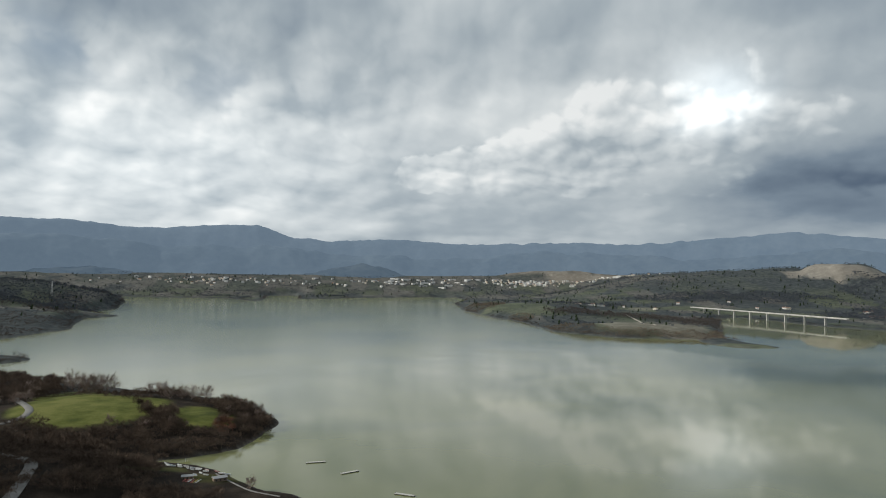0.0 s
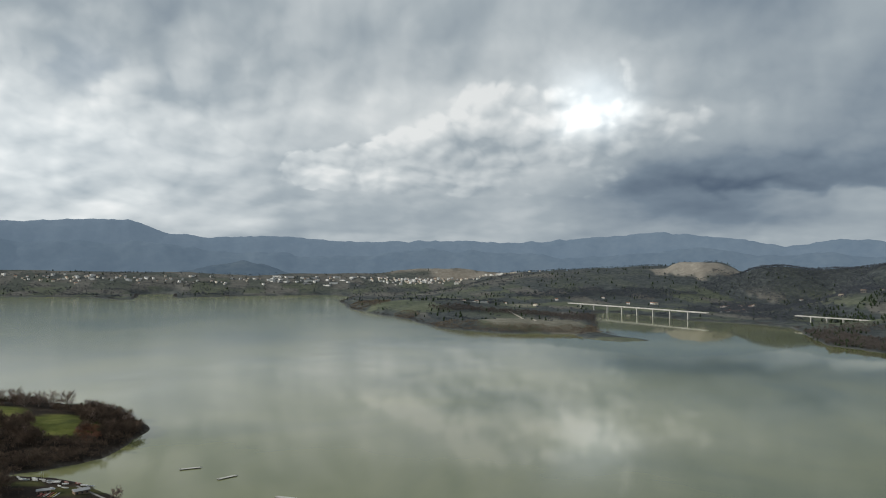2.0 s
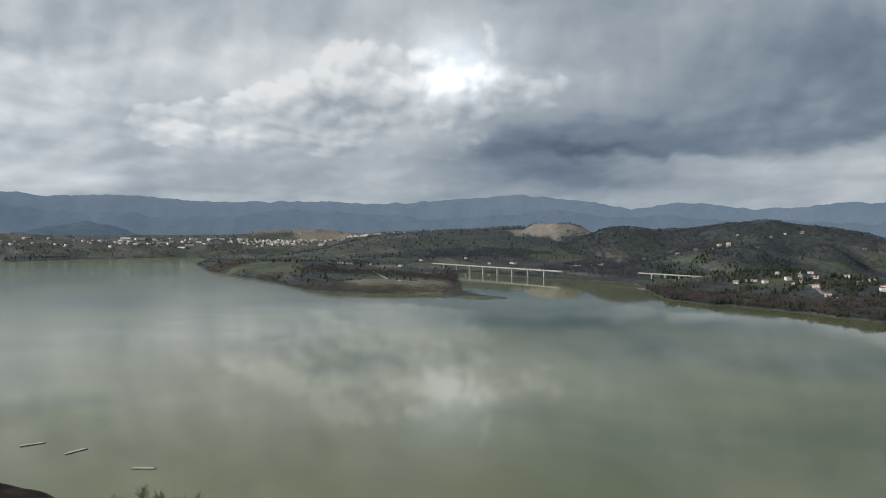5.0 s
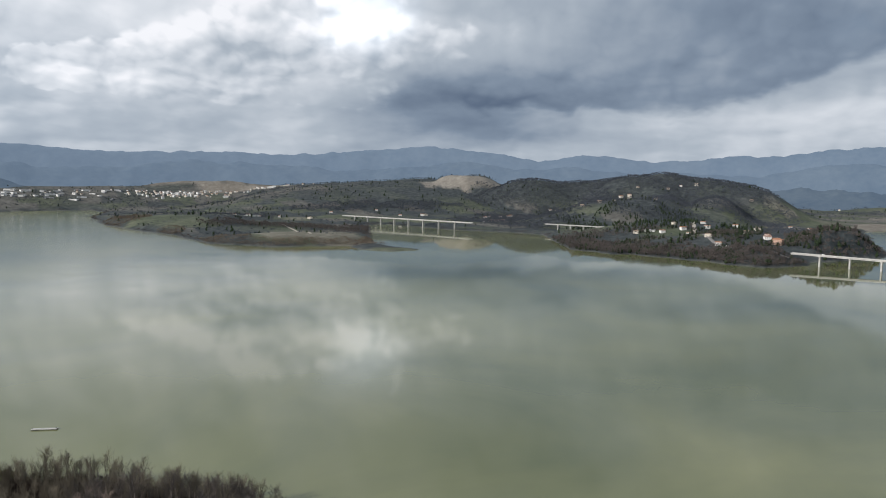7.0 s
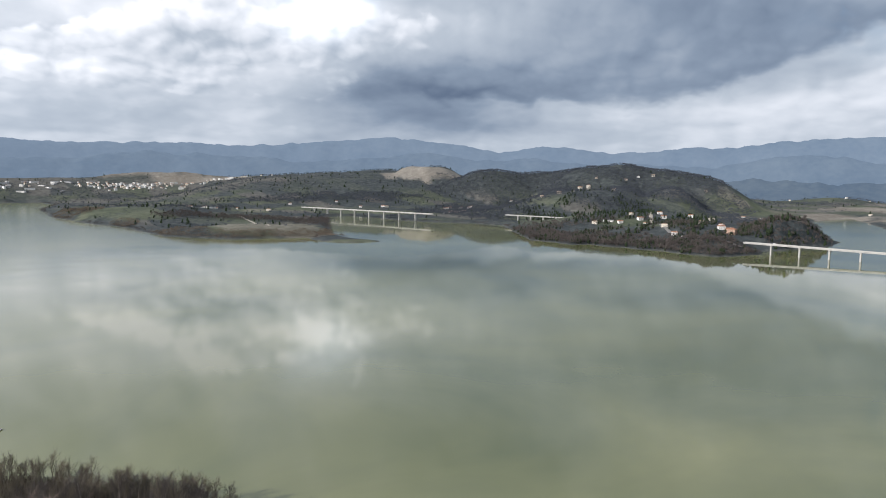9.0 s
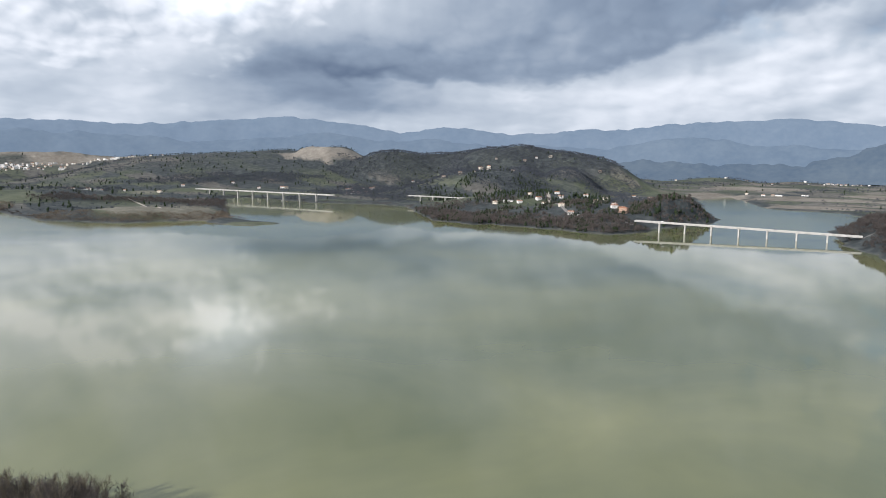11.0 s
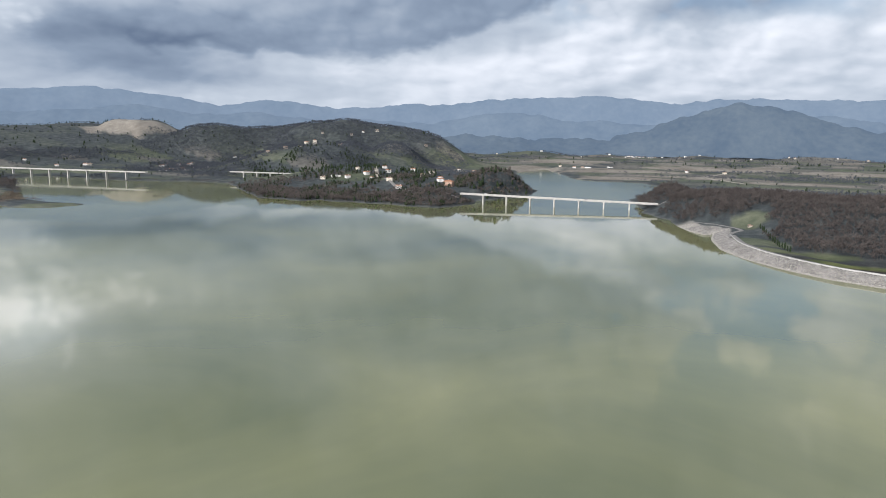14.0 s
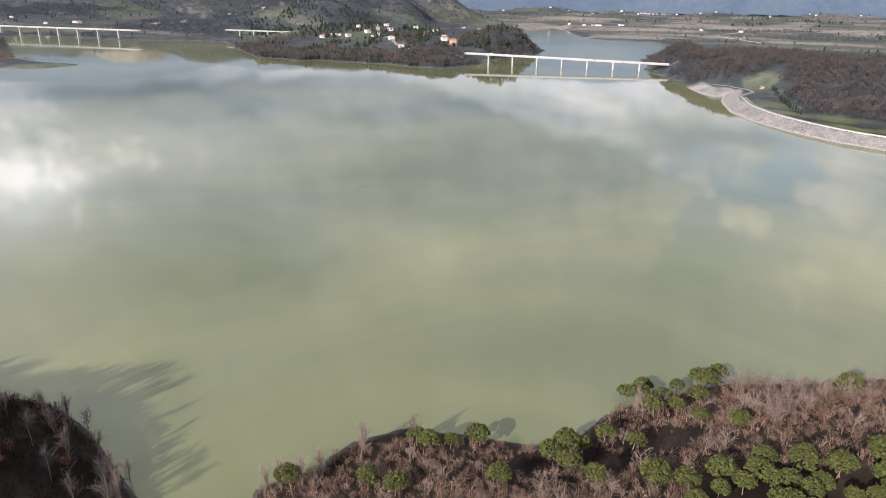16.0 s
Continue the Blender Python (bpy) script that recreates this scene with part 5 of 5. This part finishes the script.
def house(name, label, w, d, h, wall, roof, group, hip=False, rows=0, cols=0, chimney=True, pitch=0.33):
    """A house of w x d metres with walls h high, a tiled roof with eaves, and windows in rows."""
    root = tagged(new(name), label, "house", group)
    bm = bmesh.new()
    box(bm, -w / 2, w / 2, -d / 2, d / 2, -3.0, h)
    part("wall", bm, wall, root)
    bm = bmesh.new()
    e, top = 0.6, h + pitch * (d / 2 + 0.6)
    inset = d / 2 if hip else 0.0
    lo = [bm.verts.new(p) for p in ((-w / 2 - e, -d / 2 - e, h), (w / 2 + e, -d / 2 - e, h), (w / 2 + e, d / 2 + e, h), (-w / 2 - e, d / 2 + e, h))]
    up = [bm.verts.new((v.co.x, v.co.y, h + 0.22)) for v in lo]
    r = [bm.verts.new((-w / 2 - e + inset, 0, top + 0.22)), bm.verts.new((w / 2 + e - inset, 0, top + 0.22))]
    for f in ((lo[3], lo[2], lo[1], lo[0]), (lo[0], lo[1], up[1], up[0]), (lo[1], lo[2], up[2], up[1]), (lo[2], lo[3], up[3], up[2]), (lo[3], lo[0], up[0], up[3]),
              (up[0], up[1], r[1], r[0]), (up[2], up[3], r[0], r[1]), (up[1], up[2], r[1]), (up[3], up[0], r[0])):
        bm.faces.new(f)
    rf = part("roof", bm, roof, root)
    if chimney:
        bm = bmesh.new()
        box(bm, w * 0.2 - 0.4, w * 0.2 + 0.4, 0.6, 1.4, h + 0.2, top + 1.1)
        part("chimney", bm, wall, rf)
    for side in (-1, 1):
        for i in range(rows):
            for j in range(cols):
                bm = bmesh.new()
                cx, cz = (j + 0.5) / cols * w - w / 2, 1.7 + i * 2.9
                box(bm, cx - 0.55, cx + 0.55, side * (d / 2 + 0.03) - 0.05, side * (d / 2 + 0.03) + 0.05, cz - 0.75, cz + 0.75)
                part("window", bm, M_GLASS, root)
    return root


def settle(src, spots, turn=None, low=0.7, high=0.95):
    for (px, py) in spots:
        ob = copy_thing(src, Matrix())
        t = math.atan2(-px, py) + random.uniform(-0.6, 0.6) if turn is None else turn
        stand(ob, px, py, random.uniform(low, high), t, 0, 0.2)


kinds = {
    "white": house("house", "white plastered two-storey house with a terracotta roof", 14, 10, 6.5, M_WHITE, M_TILE, "lakeside houses", False, 2, 4),
    "cream": house("house", "cream country house with a hipped tile roof", 16, 11, 7, M_CREAM, M_TILE_OLD, "lakeside houses", True, 2, 5),
    "long": house("farmhouse", "long low white building with a shallow roof", 30, 10, 5, M_WHITE, M_SHEET, "lakeside houses", False, 1, 7, False, 0.2),
    "rose": house("villa", "large rose-plastered villa with a terracotta hipped roof", 21, 14, 10, M_PINK, M_TILE, "lakeside houses", True, 3, 6),
    "stone": house("farmhouse", "old stone farmhouse with weathered tile roof", 15, 10, 7, M_STONE, M_TILE_OLD, "lakeside houses", False, 2, 4),
    "tower": house("villa", "tall cream hilltop villa among dark trees", 16, 13, 13, M_CREAM, M_TILE, "lakeside houses", True, 4, 4),
}
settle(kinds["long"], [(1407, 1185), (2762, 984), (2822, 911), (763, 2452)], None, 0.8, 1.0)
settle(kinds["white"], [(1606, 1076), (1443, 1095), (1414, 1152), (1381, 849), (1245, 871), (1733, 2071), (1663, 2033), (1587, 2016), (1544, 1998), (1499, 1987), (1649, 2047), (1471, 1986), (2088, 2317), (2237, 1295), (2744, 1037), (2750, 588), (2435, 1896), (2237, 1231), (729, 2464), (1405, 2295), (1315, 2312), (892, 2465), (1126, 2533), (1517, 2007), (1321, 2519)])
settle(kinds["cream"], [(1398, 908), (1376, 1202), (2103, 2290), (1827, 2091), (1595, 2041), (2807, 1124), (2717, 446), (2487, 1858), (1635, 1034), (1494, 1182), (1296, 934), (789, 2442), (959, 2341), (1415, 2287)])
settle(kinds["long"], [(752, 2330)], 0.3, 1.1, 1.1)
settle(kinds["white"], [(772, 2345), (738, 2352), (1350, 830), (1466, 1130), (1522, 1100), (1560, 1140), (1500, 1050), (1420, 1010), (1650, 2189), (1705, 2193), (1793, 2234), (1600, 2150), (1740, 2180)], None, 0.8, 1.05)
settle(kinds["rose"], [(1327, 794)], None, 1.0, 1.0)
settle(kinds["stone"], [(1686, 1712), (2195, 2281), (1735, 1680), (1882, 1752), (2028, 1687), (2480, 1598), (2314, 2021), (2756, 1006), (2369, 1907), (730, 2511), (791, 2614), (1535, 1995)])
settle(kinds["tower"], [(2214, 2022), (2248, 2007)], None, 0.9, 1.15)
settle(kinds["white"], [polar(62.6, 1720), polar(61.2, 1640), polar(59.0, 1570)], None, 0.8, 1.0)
retire(kinds.values())


def town(count, az, spread_az, d, spread_d, srcs, low=0.8, high=1.3):
    for i in range(count):
        a, dd = az + float(rng.normal()) * spread_az, d + float(rng.normal()) * spread_d
        dd = min(max(dd, 3860), 4110)
        settle(srcs[i % len(srcs)], [polar(a, dd)], random.random() * 3.14, low, high)


TOWN = [house("town_house", "pale town house with a tiled roof in the far town", 13, 11, 8, M_WHITE, M_TILE, "far town houses", True, chimney=False),
        house("town_house", "cream town house with a tiled roof in the far town", 16, 11, 10, M_CREAM, M_TILE, "far town houses", False, chimney=False),
        house("apartment_block", "white flat block in the far town", 24, 13, 13, M_WHITE, M_SHEET, "far town houses", True, chimney=False, pitch=0.15)]
SHEDS = [house("warehouse", "long pale warehouse with a sheet roof on the far plain", 60, 24, 8, M_WHITE, M_SHEET, "far warehouses", False, chimney=False, pitch=0.12),
         house("warehouse", "grey warehouse with a low sheet roof", 42, 20, 7, M_SHEET, M_SHEET, "far warehouses", False, chimney=False, pitch=0.12)]
town(110, 12.4, 1.9, 4020, 50, TOWN, 0.5, 0.85)
town(34, 17.5, 2.4, 4050, 40, TOWN, 0.5, 0.8)
town(70, -12.5, 3.2, 4000, 50, TOWN, 0.5, 0.85)
town(20, -3, 3, 3960, 60, TOWN, 0.5, 0.8)
town(24, 6, 3, 4030, 40, TOWN, 0.5, 0.8)
town(30, 2.5, 3.2, 3960, 80, SHEDS, 0.5, 0.9)
town(8, 7.5, 2.0, 4040, 60, SHEDS, 0.5, 0.8)
town(26, 75.5, 1.6, 3960, 60, TOWN, 0.4, 0.6)
town(9, 84, 3.5, 3930, 90, TOWN, 0.4, 0.6)
town(8, 68, 3.5, 3930, 90, TOWN, 0.4, 0.6)
retire(TOWN + SHEDS)

# ---- roads and paths ----
M_GRAVEL = two_tone("pale_gravel", (0.30, 0.27, 0.23), (0.48, 0.44, 0.38), 0.4, 0.95)
M_ROAD = two_tone("worn_road", (0.15, 0.146, 0.14), (0.26, 0.25, 0.235), 0.3, 0.9)


def smooth_line(pts, step):
    p = np.array(pts, float)
    s = np.concatenate([[0], np.cumsum(np.hypot(*np.diff(p, axis=0).T))])
    t = np.linspace(0, s[-1], max(4, int(s[-1] / step)))
    x, y = np.interp(t, s, p[:, 0]), np.interp(t, s, p[:, 1])
    for _ in range(6):
        x[1:-1], y[1:-1] = (x[:-2] + 2 * x[1:-1] + x[2:]) / 4, (y[:-2] + 2 * y[1:-1] + y[2:]) / 4
    return x, y


def ribbon(name, label, pts, width, mat, lift=0.35, thick=0.5):
    """A road laid over the land, with thickness at its edges."""
    x, y = smooth_line(pts, 4.0)
    dx, dy = np.gradient(x), np.gradient(y)
    n = np.hypot(dx, dy)
    nx, ny = -dy / n, dx / n
    z = land_height(x, y)
    for _ in range(3):
        z[1:-1] = (z[:-2] + 2 * z[1:-1] + z[2:]) / 4
    z = z + lift
    rows = []
    for off, dz in ((-width / 2 - 0.6, -thick), (-width / 2, 0), (0, 0.06), (width / 2, 0), (width / 2 + 0.6, -thick)):
        rows.append(np.stack([x + nx * off, y + ny * off, z + dz], -1))
    me = mesh_of(name, np.concatenate(rows), grid_faces(5, len(x), False)[:, ::-1], mat)
    return tagged(new(name, me), label, "road", kind="structure")


ribbon("road", "pale worn road climbing between trees", [(1760, 1330), (1640, 1235), (1560, 1170), (1490, 1115), (1440, 1070), (1400, 1030)], 9, M_GRAVEL, 0.8)
ribbon("road", "lakeside road leading to the bridge", [(1400, 1030), (1310, 950), (1252, 885), (1218, 800), (1195, 730), (1199, 692)], 8, M_ROAD, 0.8)
ribbon("road", "road from the bridge into the woods", [(1296, 325), (1312, 270), (1330, 200), (1380, 120)], 8, M_ROAD, 0.6)
ribbon("path", "pale winding lane along the wooded point", [(-420, 802), (-366, 728), (-330, 664), (-300, 617), (-282, 588), (-279, 569), (-290, 553), (-330, 536)], 5, M_ROAD, 0.5)
ribbon("path", "pale bend of lane above the cove", [(-240, 408), (-214, 418), (-202, 418), (-192, 401), (-184, 377), (-178, 358), (-173, 340), (-168, 300)], 6, M_ROAD, 0.5)
ribbon("path", "pale track over the headland field", [(734, 2012), (700, 1830), (660, 1660), (617, 1504)], 4.5, M_GRAVEL, 0.8)
ribbon("path", "pale track through the eastern fields", [(2735, 449), (2500, 480), (2380, 420), (2200, 300)], 6, M_GRAVEL, 0.8)
ribbon("path", "beach of pale gravel along the cove", [(-103, 449), (-90, 430), (-74, 410), (-56, 400)], 1.4, M_ROAD, 0.15)

# ---- the dam ----
M_RIPRAP = two_tone("pale_riprap", (0.11, 0.107, 0.103), (0.33, 0.32, 0.305), 0.1, 0.95, 0.3, island=True)


def dam_line(offset):
    p = np.array(SHORE_DAM[6:13], float)
    x, y = smooth_line(p, 6)
    dx, dy = np.gradient(x), np.gradient(y)
    n = np.hypot(dx, dy)
    return list(zip((x - dy / n * offset).tolist(), (y + dx / n * offset).tolist()))


ribbon("road", "pale road along the crest of the dam", dam_line(27), 5, M_ROAD, 0.3)
ribbon("road", "pale road curving round the head of the dam", [(1102, 246), (1087, 216), (1080, 188), (1052, 154), (1030, 141), (1002, 148), (974, 150), (944, 142)], 5, M_ROAD, 0.35)


def riprap():
    x, y = scatter(690, 1060, -130, 235, 1.5)
    sd = shore_distance(x, y)
    k = (dam_share(x, y) > 0.4) & (sd > 3.0) & (sd < 21)
    x, y = x[k], y[k]
    r = 0.5 + 0.7 * rng.random(len(x)) ** 2
    v, f = clumps(x, y, land_height(x, y) + 0.1, r, r * 0.75)
    tagged(new("riprap", mesh_of("riprap", v, f, M_RIPRAP)), "pale broken stone facing on the dam slope", "stones", kind="stuff")


riprap()


def parapet():
    x, y = smooth_line(dam_line(23), 5)
    z = land_height(x, y)
    dx, dy = np.gradient(x), np.gradient(y)
    n = np.hypot(dx, dy)
    nx, ny = -dy / n, dx / n
    rows = [np.stack([x + nx * o, y + ny * o, z + h], -1) for o, h in ((-0.25, -0.5), (-0.25, 0.9), (0.25, 0.9), (0.25, -0.5))]
    me = mesh_of("dam_parapet", np.concatenate(rows), grid_faces(4, len(x), False)[:, ::-1], M_CONC)
    tagged(new("parapet_wall", me), "low concrete wall along the dam crest", "wall", kind="structure")


parapet()
guard = house("guard_hut", "small stone hut at the end of the dam", 6, 5, 3, M_STONE, M_TILE_OLD, "dam hut", False, 1, 2, False)
settle(guard, [(1056, 136)], 0.4, 1, 1)
retire([guard])

# ---- on the water and in the cove ----
M_HULL = two_tone("dark_float", (0.035, 0.037, 0.035), (0.09, 0.09, 0.08), 0.8, 0.7)
M_PLANK = two_tone("grey_planks", (0.34, 0.33, 0.30), (0.56, 0.55, 0.51), 0.9, 0.85)
M_BOATWHITE = flat("white_gelcoat", (0.75, 0.75, 0.73), 0.35)
M_BOATBLUE = flat("blue_cover", (0.10, 0.17, 0.26), 0.7)
M_BOATRED = flat("red_hull", (0.36, 0.09, 0.07), 0.5)
M_ALU = two_tone("aluminium", (0.5, 0.5, 0.5), (0.65, 0.65, 0.65), 2, 0.35, metal=1.0)


def pontoon(p, q):
    (ax, ay), (bx, by) = p, q
    L = math.hypot(bx - ax, by - ay)
    root = tagged(new("pontoon"), "long dark floating pontoon with a pale plank deck", "pontoon", "pontoons on the lake")
    root.matrix_world = Matrix.Translation(((ax + bx) / 2, (ay + by) / 2, 0)) @ Matrix.Rotation(math.atan2(by - ay, bx - ax), 4, "Z")
    for s in (-0.62, 0.62):
        bm = bmesh.new()
        box(bm, -L / 2, L / 2, s - 0.4, s + 0.4, -0.35, 0.42, 0.12)
        part("float", bm, M_HULL, root)
    n = 9
    for i in range(n):
        bm = bmesh.new()
        box(bm, -L / 2 + L * i / n + 0.03, -L / 2 + L * (i + 1) / n - 0.03, -1.15, 1.15, 0.43, 0.55)
        part("deck_board", bm, M_PLANK, root)
    for s in (-1, 1):
        bm = bmesh.new()
        box(bm, s * (L / 2 - 0.5) - 0.12, s * (L / 2 - 0.5) + 0.12, -0.12, 0.12, 0.552, 0.95, 0.03)
        part("bollard", bm, M_HULL, root)


pontoon((-49.5, 478), (-36.5, 480.5))
pontoon((-24.5, 451), (-13.5, 457.5))
pontoon((9.5, 409.5), (21, 404))


def boat(label, hull_mat, inside, mast):
    """A beached dinghy: a hull lofted from frames, a deck, thwarts, and sometimes a mast."""
    root = tagged(new("dinghy"), label, "boat", "boats in the cove")
    bm = bmesh.new()
    rings = []
    for x, w, k in ((-2.3, 0.75, 0.12), (-1.2, 0.92, 0.0), (0, 0.95, 0.0), (1.2, 0.75, 0.04), (2.0, 0.4, 0.14), (2.5, 0.05, 0.3)):
        rings.append([bm.verts.new((x, s * w * c, k + z)) for s, c, z in ((-1, 1, 0.72), (-1, 0.8, 0.3), (-1, 0.25, 0), (1, 0.25, 0), (1, 0.8, 0.3), (1, 1, 0.72))])
    for a, b in zip(rings, rings[1:]):
        for i in range(5):
            bm.faces.new((a[i], b[i], b[i + 1], a[i + 1]))
    bm.faces.new(rings[0])
    part("hull", bm, hull_mat, root)
    bm = bmesh.new()
    vs = [bm.verts.new((x, s * w * 0.96, 0.62)) for s in (-1, 1) for x, w in ((-2.25, 0.75), (0, 0.95), (1.9, 0.45))]
    bm.faces.new((vs[0], vs[1], vs[4], vs[3])), bm.faces.new((vs[1], vs[2], vs[5], vs[4]))
    bmesh.ops.solidify(bm, geom=bm.faces[:], thickness=0.06)
    part("deck", bm, inside, root)
    for x in (-1.3, 0.2):
        bm = bmesh.new()
        box(bm, x - 0.12, x + 0.12, -0.8, 0.8, 0.69, 0.75)
        part("thwart", bm, M_PLANK, root)
    if mast:
        v, f = tubes([(0.6, 0, 0.6, 0.6, 0, 6.4, 0.05, 0.03)], 6)
        new("mast", mesh_of("mast", v, f, M_ALU)).parent = root
    return root


BOATS = [boat("white upturned-bow dinghy on the grass of the cove", M_BOATWHITE, M_BOATWHITE, False), boat("white dinghy under a blue cover", M_BOATWHITE, M_BOATBLUE, False),
         boat("white sailing dinghy with a bare mast", M_BOATWHITE, M_PLANK, True), boat("red rowing boat drawn up on grass", M_BOATRED, M_PLANK, False)]
spots = [(-141 + 5.2 * i + random.uniform(-1, 1), 471 - 2.6 * i + random.uniform(-2.5, 2.5)) for i in range(7)]
spots += [(-138 + 4.6 * i + random.uniform(-1, 1), 466 - 2.4 * i + random.uniform(-2, 2)) for i in range(6)]
spots += [(-104, 455), (-100, 451), (-97, 453), (-112, 447), (-108, 443), (-114, 441), (-110, 452)]
for i, (px, py) in enumerate(spots):
    ob = copy_thing(BOATS[(0, 1, 0, 2, 1, 0, 3)[i % 7]], Matrix())
    stand(ob, px, py, random.uniform(0.75, 1.0), random.uniform(-0.5, 0.4) + 2.6, 0, 0.02)
retire(BOATS)
shed = house("boathouse", "brown wooden boathouse with a pale sheet roof", 11, 7, 3.2, M_WOOD, M_SHEET, "cove sheds", False, 1, 3, False, 0.25)
settle(shed, [(-97, 432)], 0.5, 0.7, 0.7)
settle(shed, [(-116, 432)], 0.2, 0.6, 0.6)
retire([shed])

M_KAYAK = [flat("red_kayak_shell", (0.42, 0.08, 0.06), 0.4), flat("yellow_kayak_shell", (0.50, 0.38, 0.07), 0.4), flat("white_kayak_shell", (0.70, 0.70, 0.68), 0.4)]


def kayak(label, mat):
    """A slim closed boat with pointed ends and an open cockpit."""
    root = tagged(new("kayak"), label, "kayak", "kayaks in the cove")
    bm = bmesh.new()
    rings = []
    for i in range(9):
        t = i / 8 * 2 - 1
        w, z = 0.30 * (1 - abs(t) ** 2.2) + 0.02, 0.12 * t * t
        rings.append([bm.verts.new((t * 2.1, w * math.cos(a), z + 0.17 + 0.16 * math.sin(a))) for a in (0, 0.8, 1.57, 2.34, 3.14, 4.0, 4.71, 5.4)])
    for a, b in zip(rings, rings[1:]):
        for i in range(8):
            bm.faces.new((a[i], b[i], b[(i + 1) % 8], a[(i + 1) % 8]))
    bm.faces.new(rings[0][::-1]), bm.faces.new(rings[-1])
    part("shell", bm, mat, root)
    bm = bmesh.new()
    bmesh.ops.create_circle(bm, cap_ends=True, segments=12, radius=0.2, matrix=Matrix.Translation((0, 0, 0.335)) @ Matrix.Diagonal((2.0, 1.0, 1.0, 1.0)))
    bmesh.ops.solidify(bm, geom=bm.faces[:], thickness=0.03)
    part("cockpit_cover", bm, M_HULL, root, "black cockpit cover")
    return root


KAYAKS = [kayak("red kayak lying on the cove's trampled grass", M_KAYAK[0]), kayak("yellow kayak lying on the cove's trampled grass", M_KAYAK[1]), kayak("white kayak lying on the cove's trampled grass", M_KAYAK[2])]
for i in range(12):
    ob = copy_thing(KAYAKS[(0, 0, 2, 0, 1, 2)[i % 6]], Matrix())
    stand(ob, -116 + 1.5 * (i % 6) + random.uniform(-0.3, 0.3), 425 + 4.6 * (i // 6) + random.uniform(-0.4, 0.4), 1.0, 1.2 + random.uniform(-0.15, 0.15), 0, 0.0)
retire(KAYAKS)

# ---- vehicles ----
M_TYRE = two_tone("tyre", (0.02, 0.02, 0.02), (0.04, 0.04, 0.04), 3, 0.9)
M_CARDARK = flat("dark_car_paint", (0.06, 0.065, 0.075), 0.3)


def vehicle(name, label, L, W, H, paint, nose):
    root = tagged(new(name), label, "vehicle", "vehicles on the roads")
    bm = bmesh.new()
    box(bm, -L / 2, L / 2 - nose, -W / 2, W / 2, 0.55, H, 0.12)
    part("body", bm, paint, root)
    bm = bmesh.new()
    box(bm, L / 2 - nose + 0.02, L / 2, -W / 2 + 0.03, W / 2 - 0.03, 0.5, H * 0.72, 0.15)
    cab = part("cab", bm, paint, root)
    bm = bmesh.new()
    box(bm, L / 2 - 0.03, L / 2 + 0.03, -W / 2 + 0.2, W / 2 - 0.2, H * 0.45, H * 0.66)
    part("windscreen", bm, M_GLASS, cab)
    for sx in (-0.3, 0.34):
        for s in (-1, 1):
            v, f = tubes([(sx * L, s * (W / 2 - 0.25), 0.42, sx * L, s * (W / 2 + 0.02), 0.42, 0.42, 0.42)], 12)
            new("wheel", mesh_of("wheel", v, f, M_TYRE)).parent = root
    return root


truck = vehicle("box_truck", "white box truck on the lakeside road", 9, 2.5, 3.6, M_BOATWHITE, 2.2)
stand(truck, 1232, 842, 1.0, math.atan2(70, 30), 0, -0.9)
for (px, py, zz, tt, mat) in ((1212.5, 640, 19.75, -1.31, M_BOATWHITE), (1262, 452, 16.5, -1.31, M_CARDARK)):
    car = vehicle("van", "small van crossing the concrete bridge", 4.6, 1.8, 1.9, mat, 1.2)
    car.matrix_world = Matrix.Translation((px, py, zz)) @ Matrix.Rotation(tt, 4, "Z")

# ---- power mast on the western shore ----


def pylon():
    root = tagged(new("power_mast"), "slim grey lattice power mast on the western shore", "mast")
    legs, braces = [], []
    H = 46
    for sx in (-1, 1):
        for sy in (-1, 1):
            legs.append((sx * 3, sy * 3, -1, sx * 0.5, sy * 0.5, H, 0.35, 0.25))
    for i in range(9):
        z0, z1 = H * i / 9, H * (i + 1) / 9
        a, b = 3 - 2.5 * i / 9, 3 - 2.5 * (i + 1) / 9
        for s in (-1, 1):
            braces.append((-a, s * a, z0, b, s * b, z1, 0.16, 0.16))
            braces.append((s * a, -a, z0, s * b, b, z1, 0.16, 0.16))
    for nm, segs in (("legs", legs), ("lattice", braces), ("crossarms", [(-7, 0, H - 3, 7, 0, H - 3, 0.3, 0.3), (-5, 0, H - 9, 5, 0, H - 9, 0.3, 0.3)])):
        v, f = tubes(segs, 4)
        o = new(nm, mesh_of(nm, v, f, M_ALU))
        o.parent = root
        o["kind"] = "stuff"
    stand(root, -1005, 2222)


pylon()
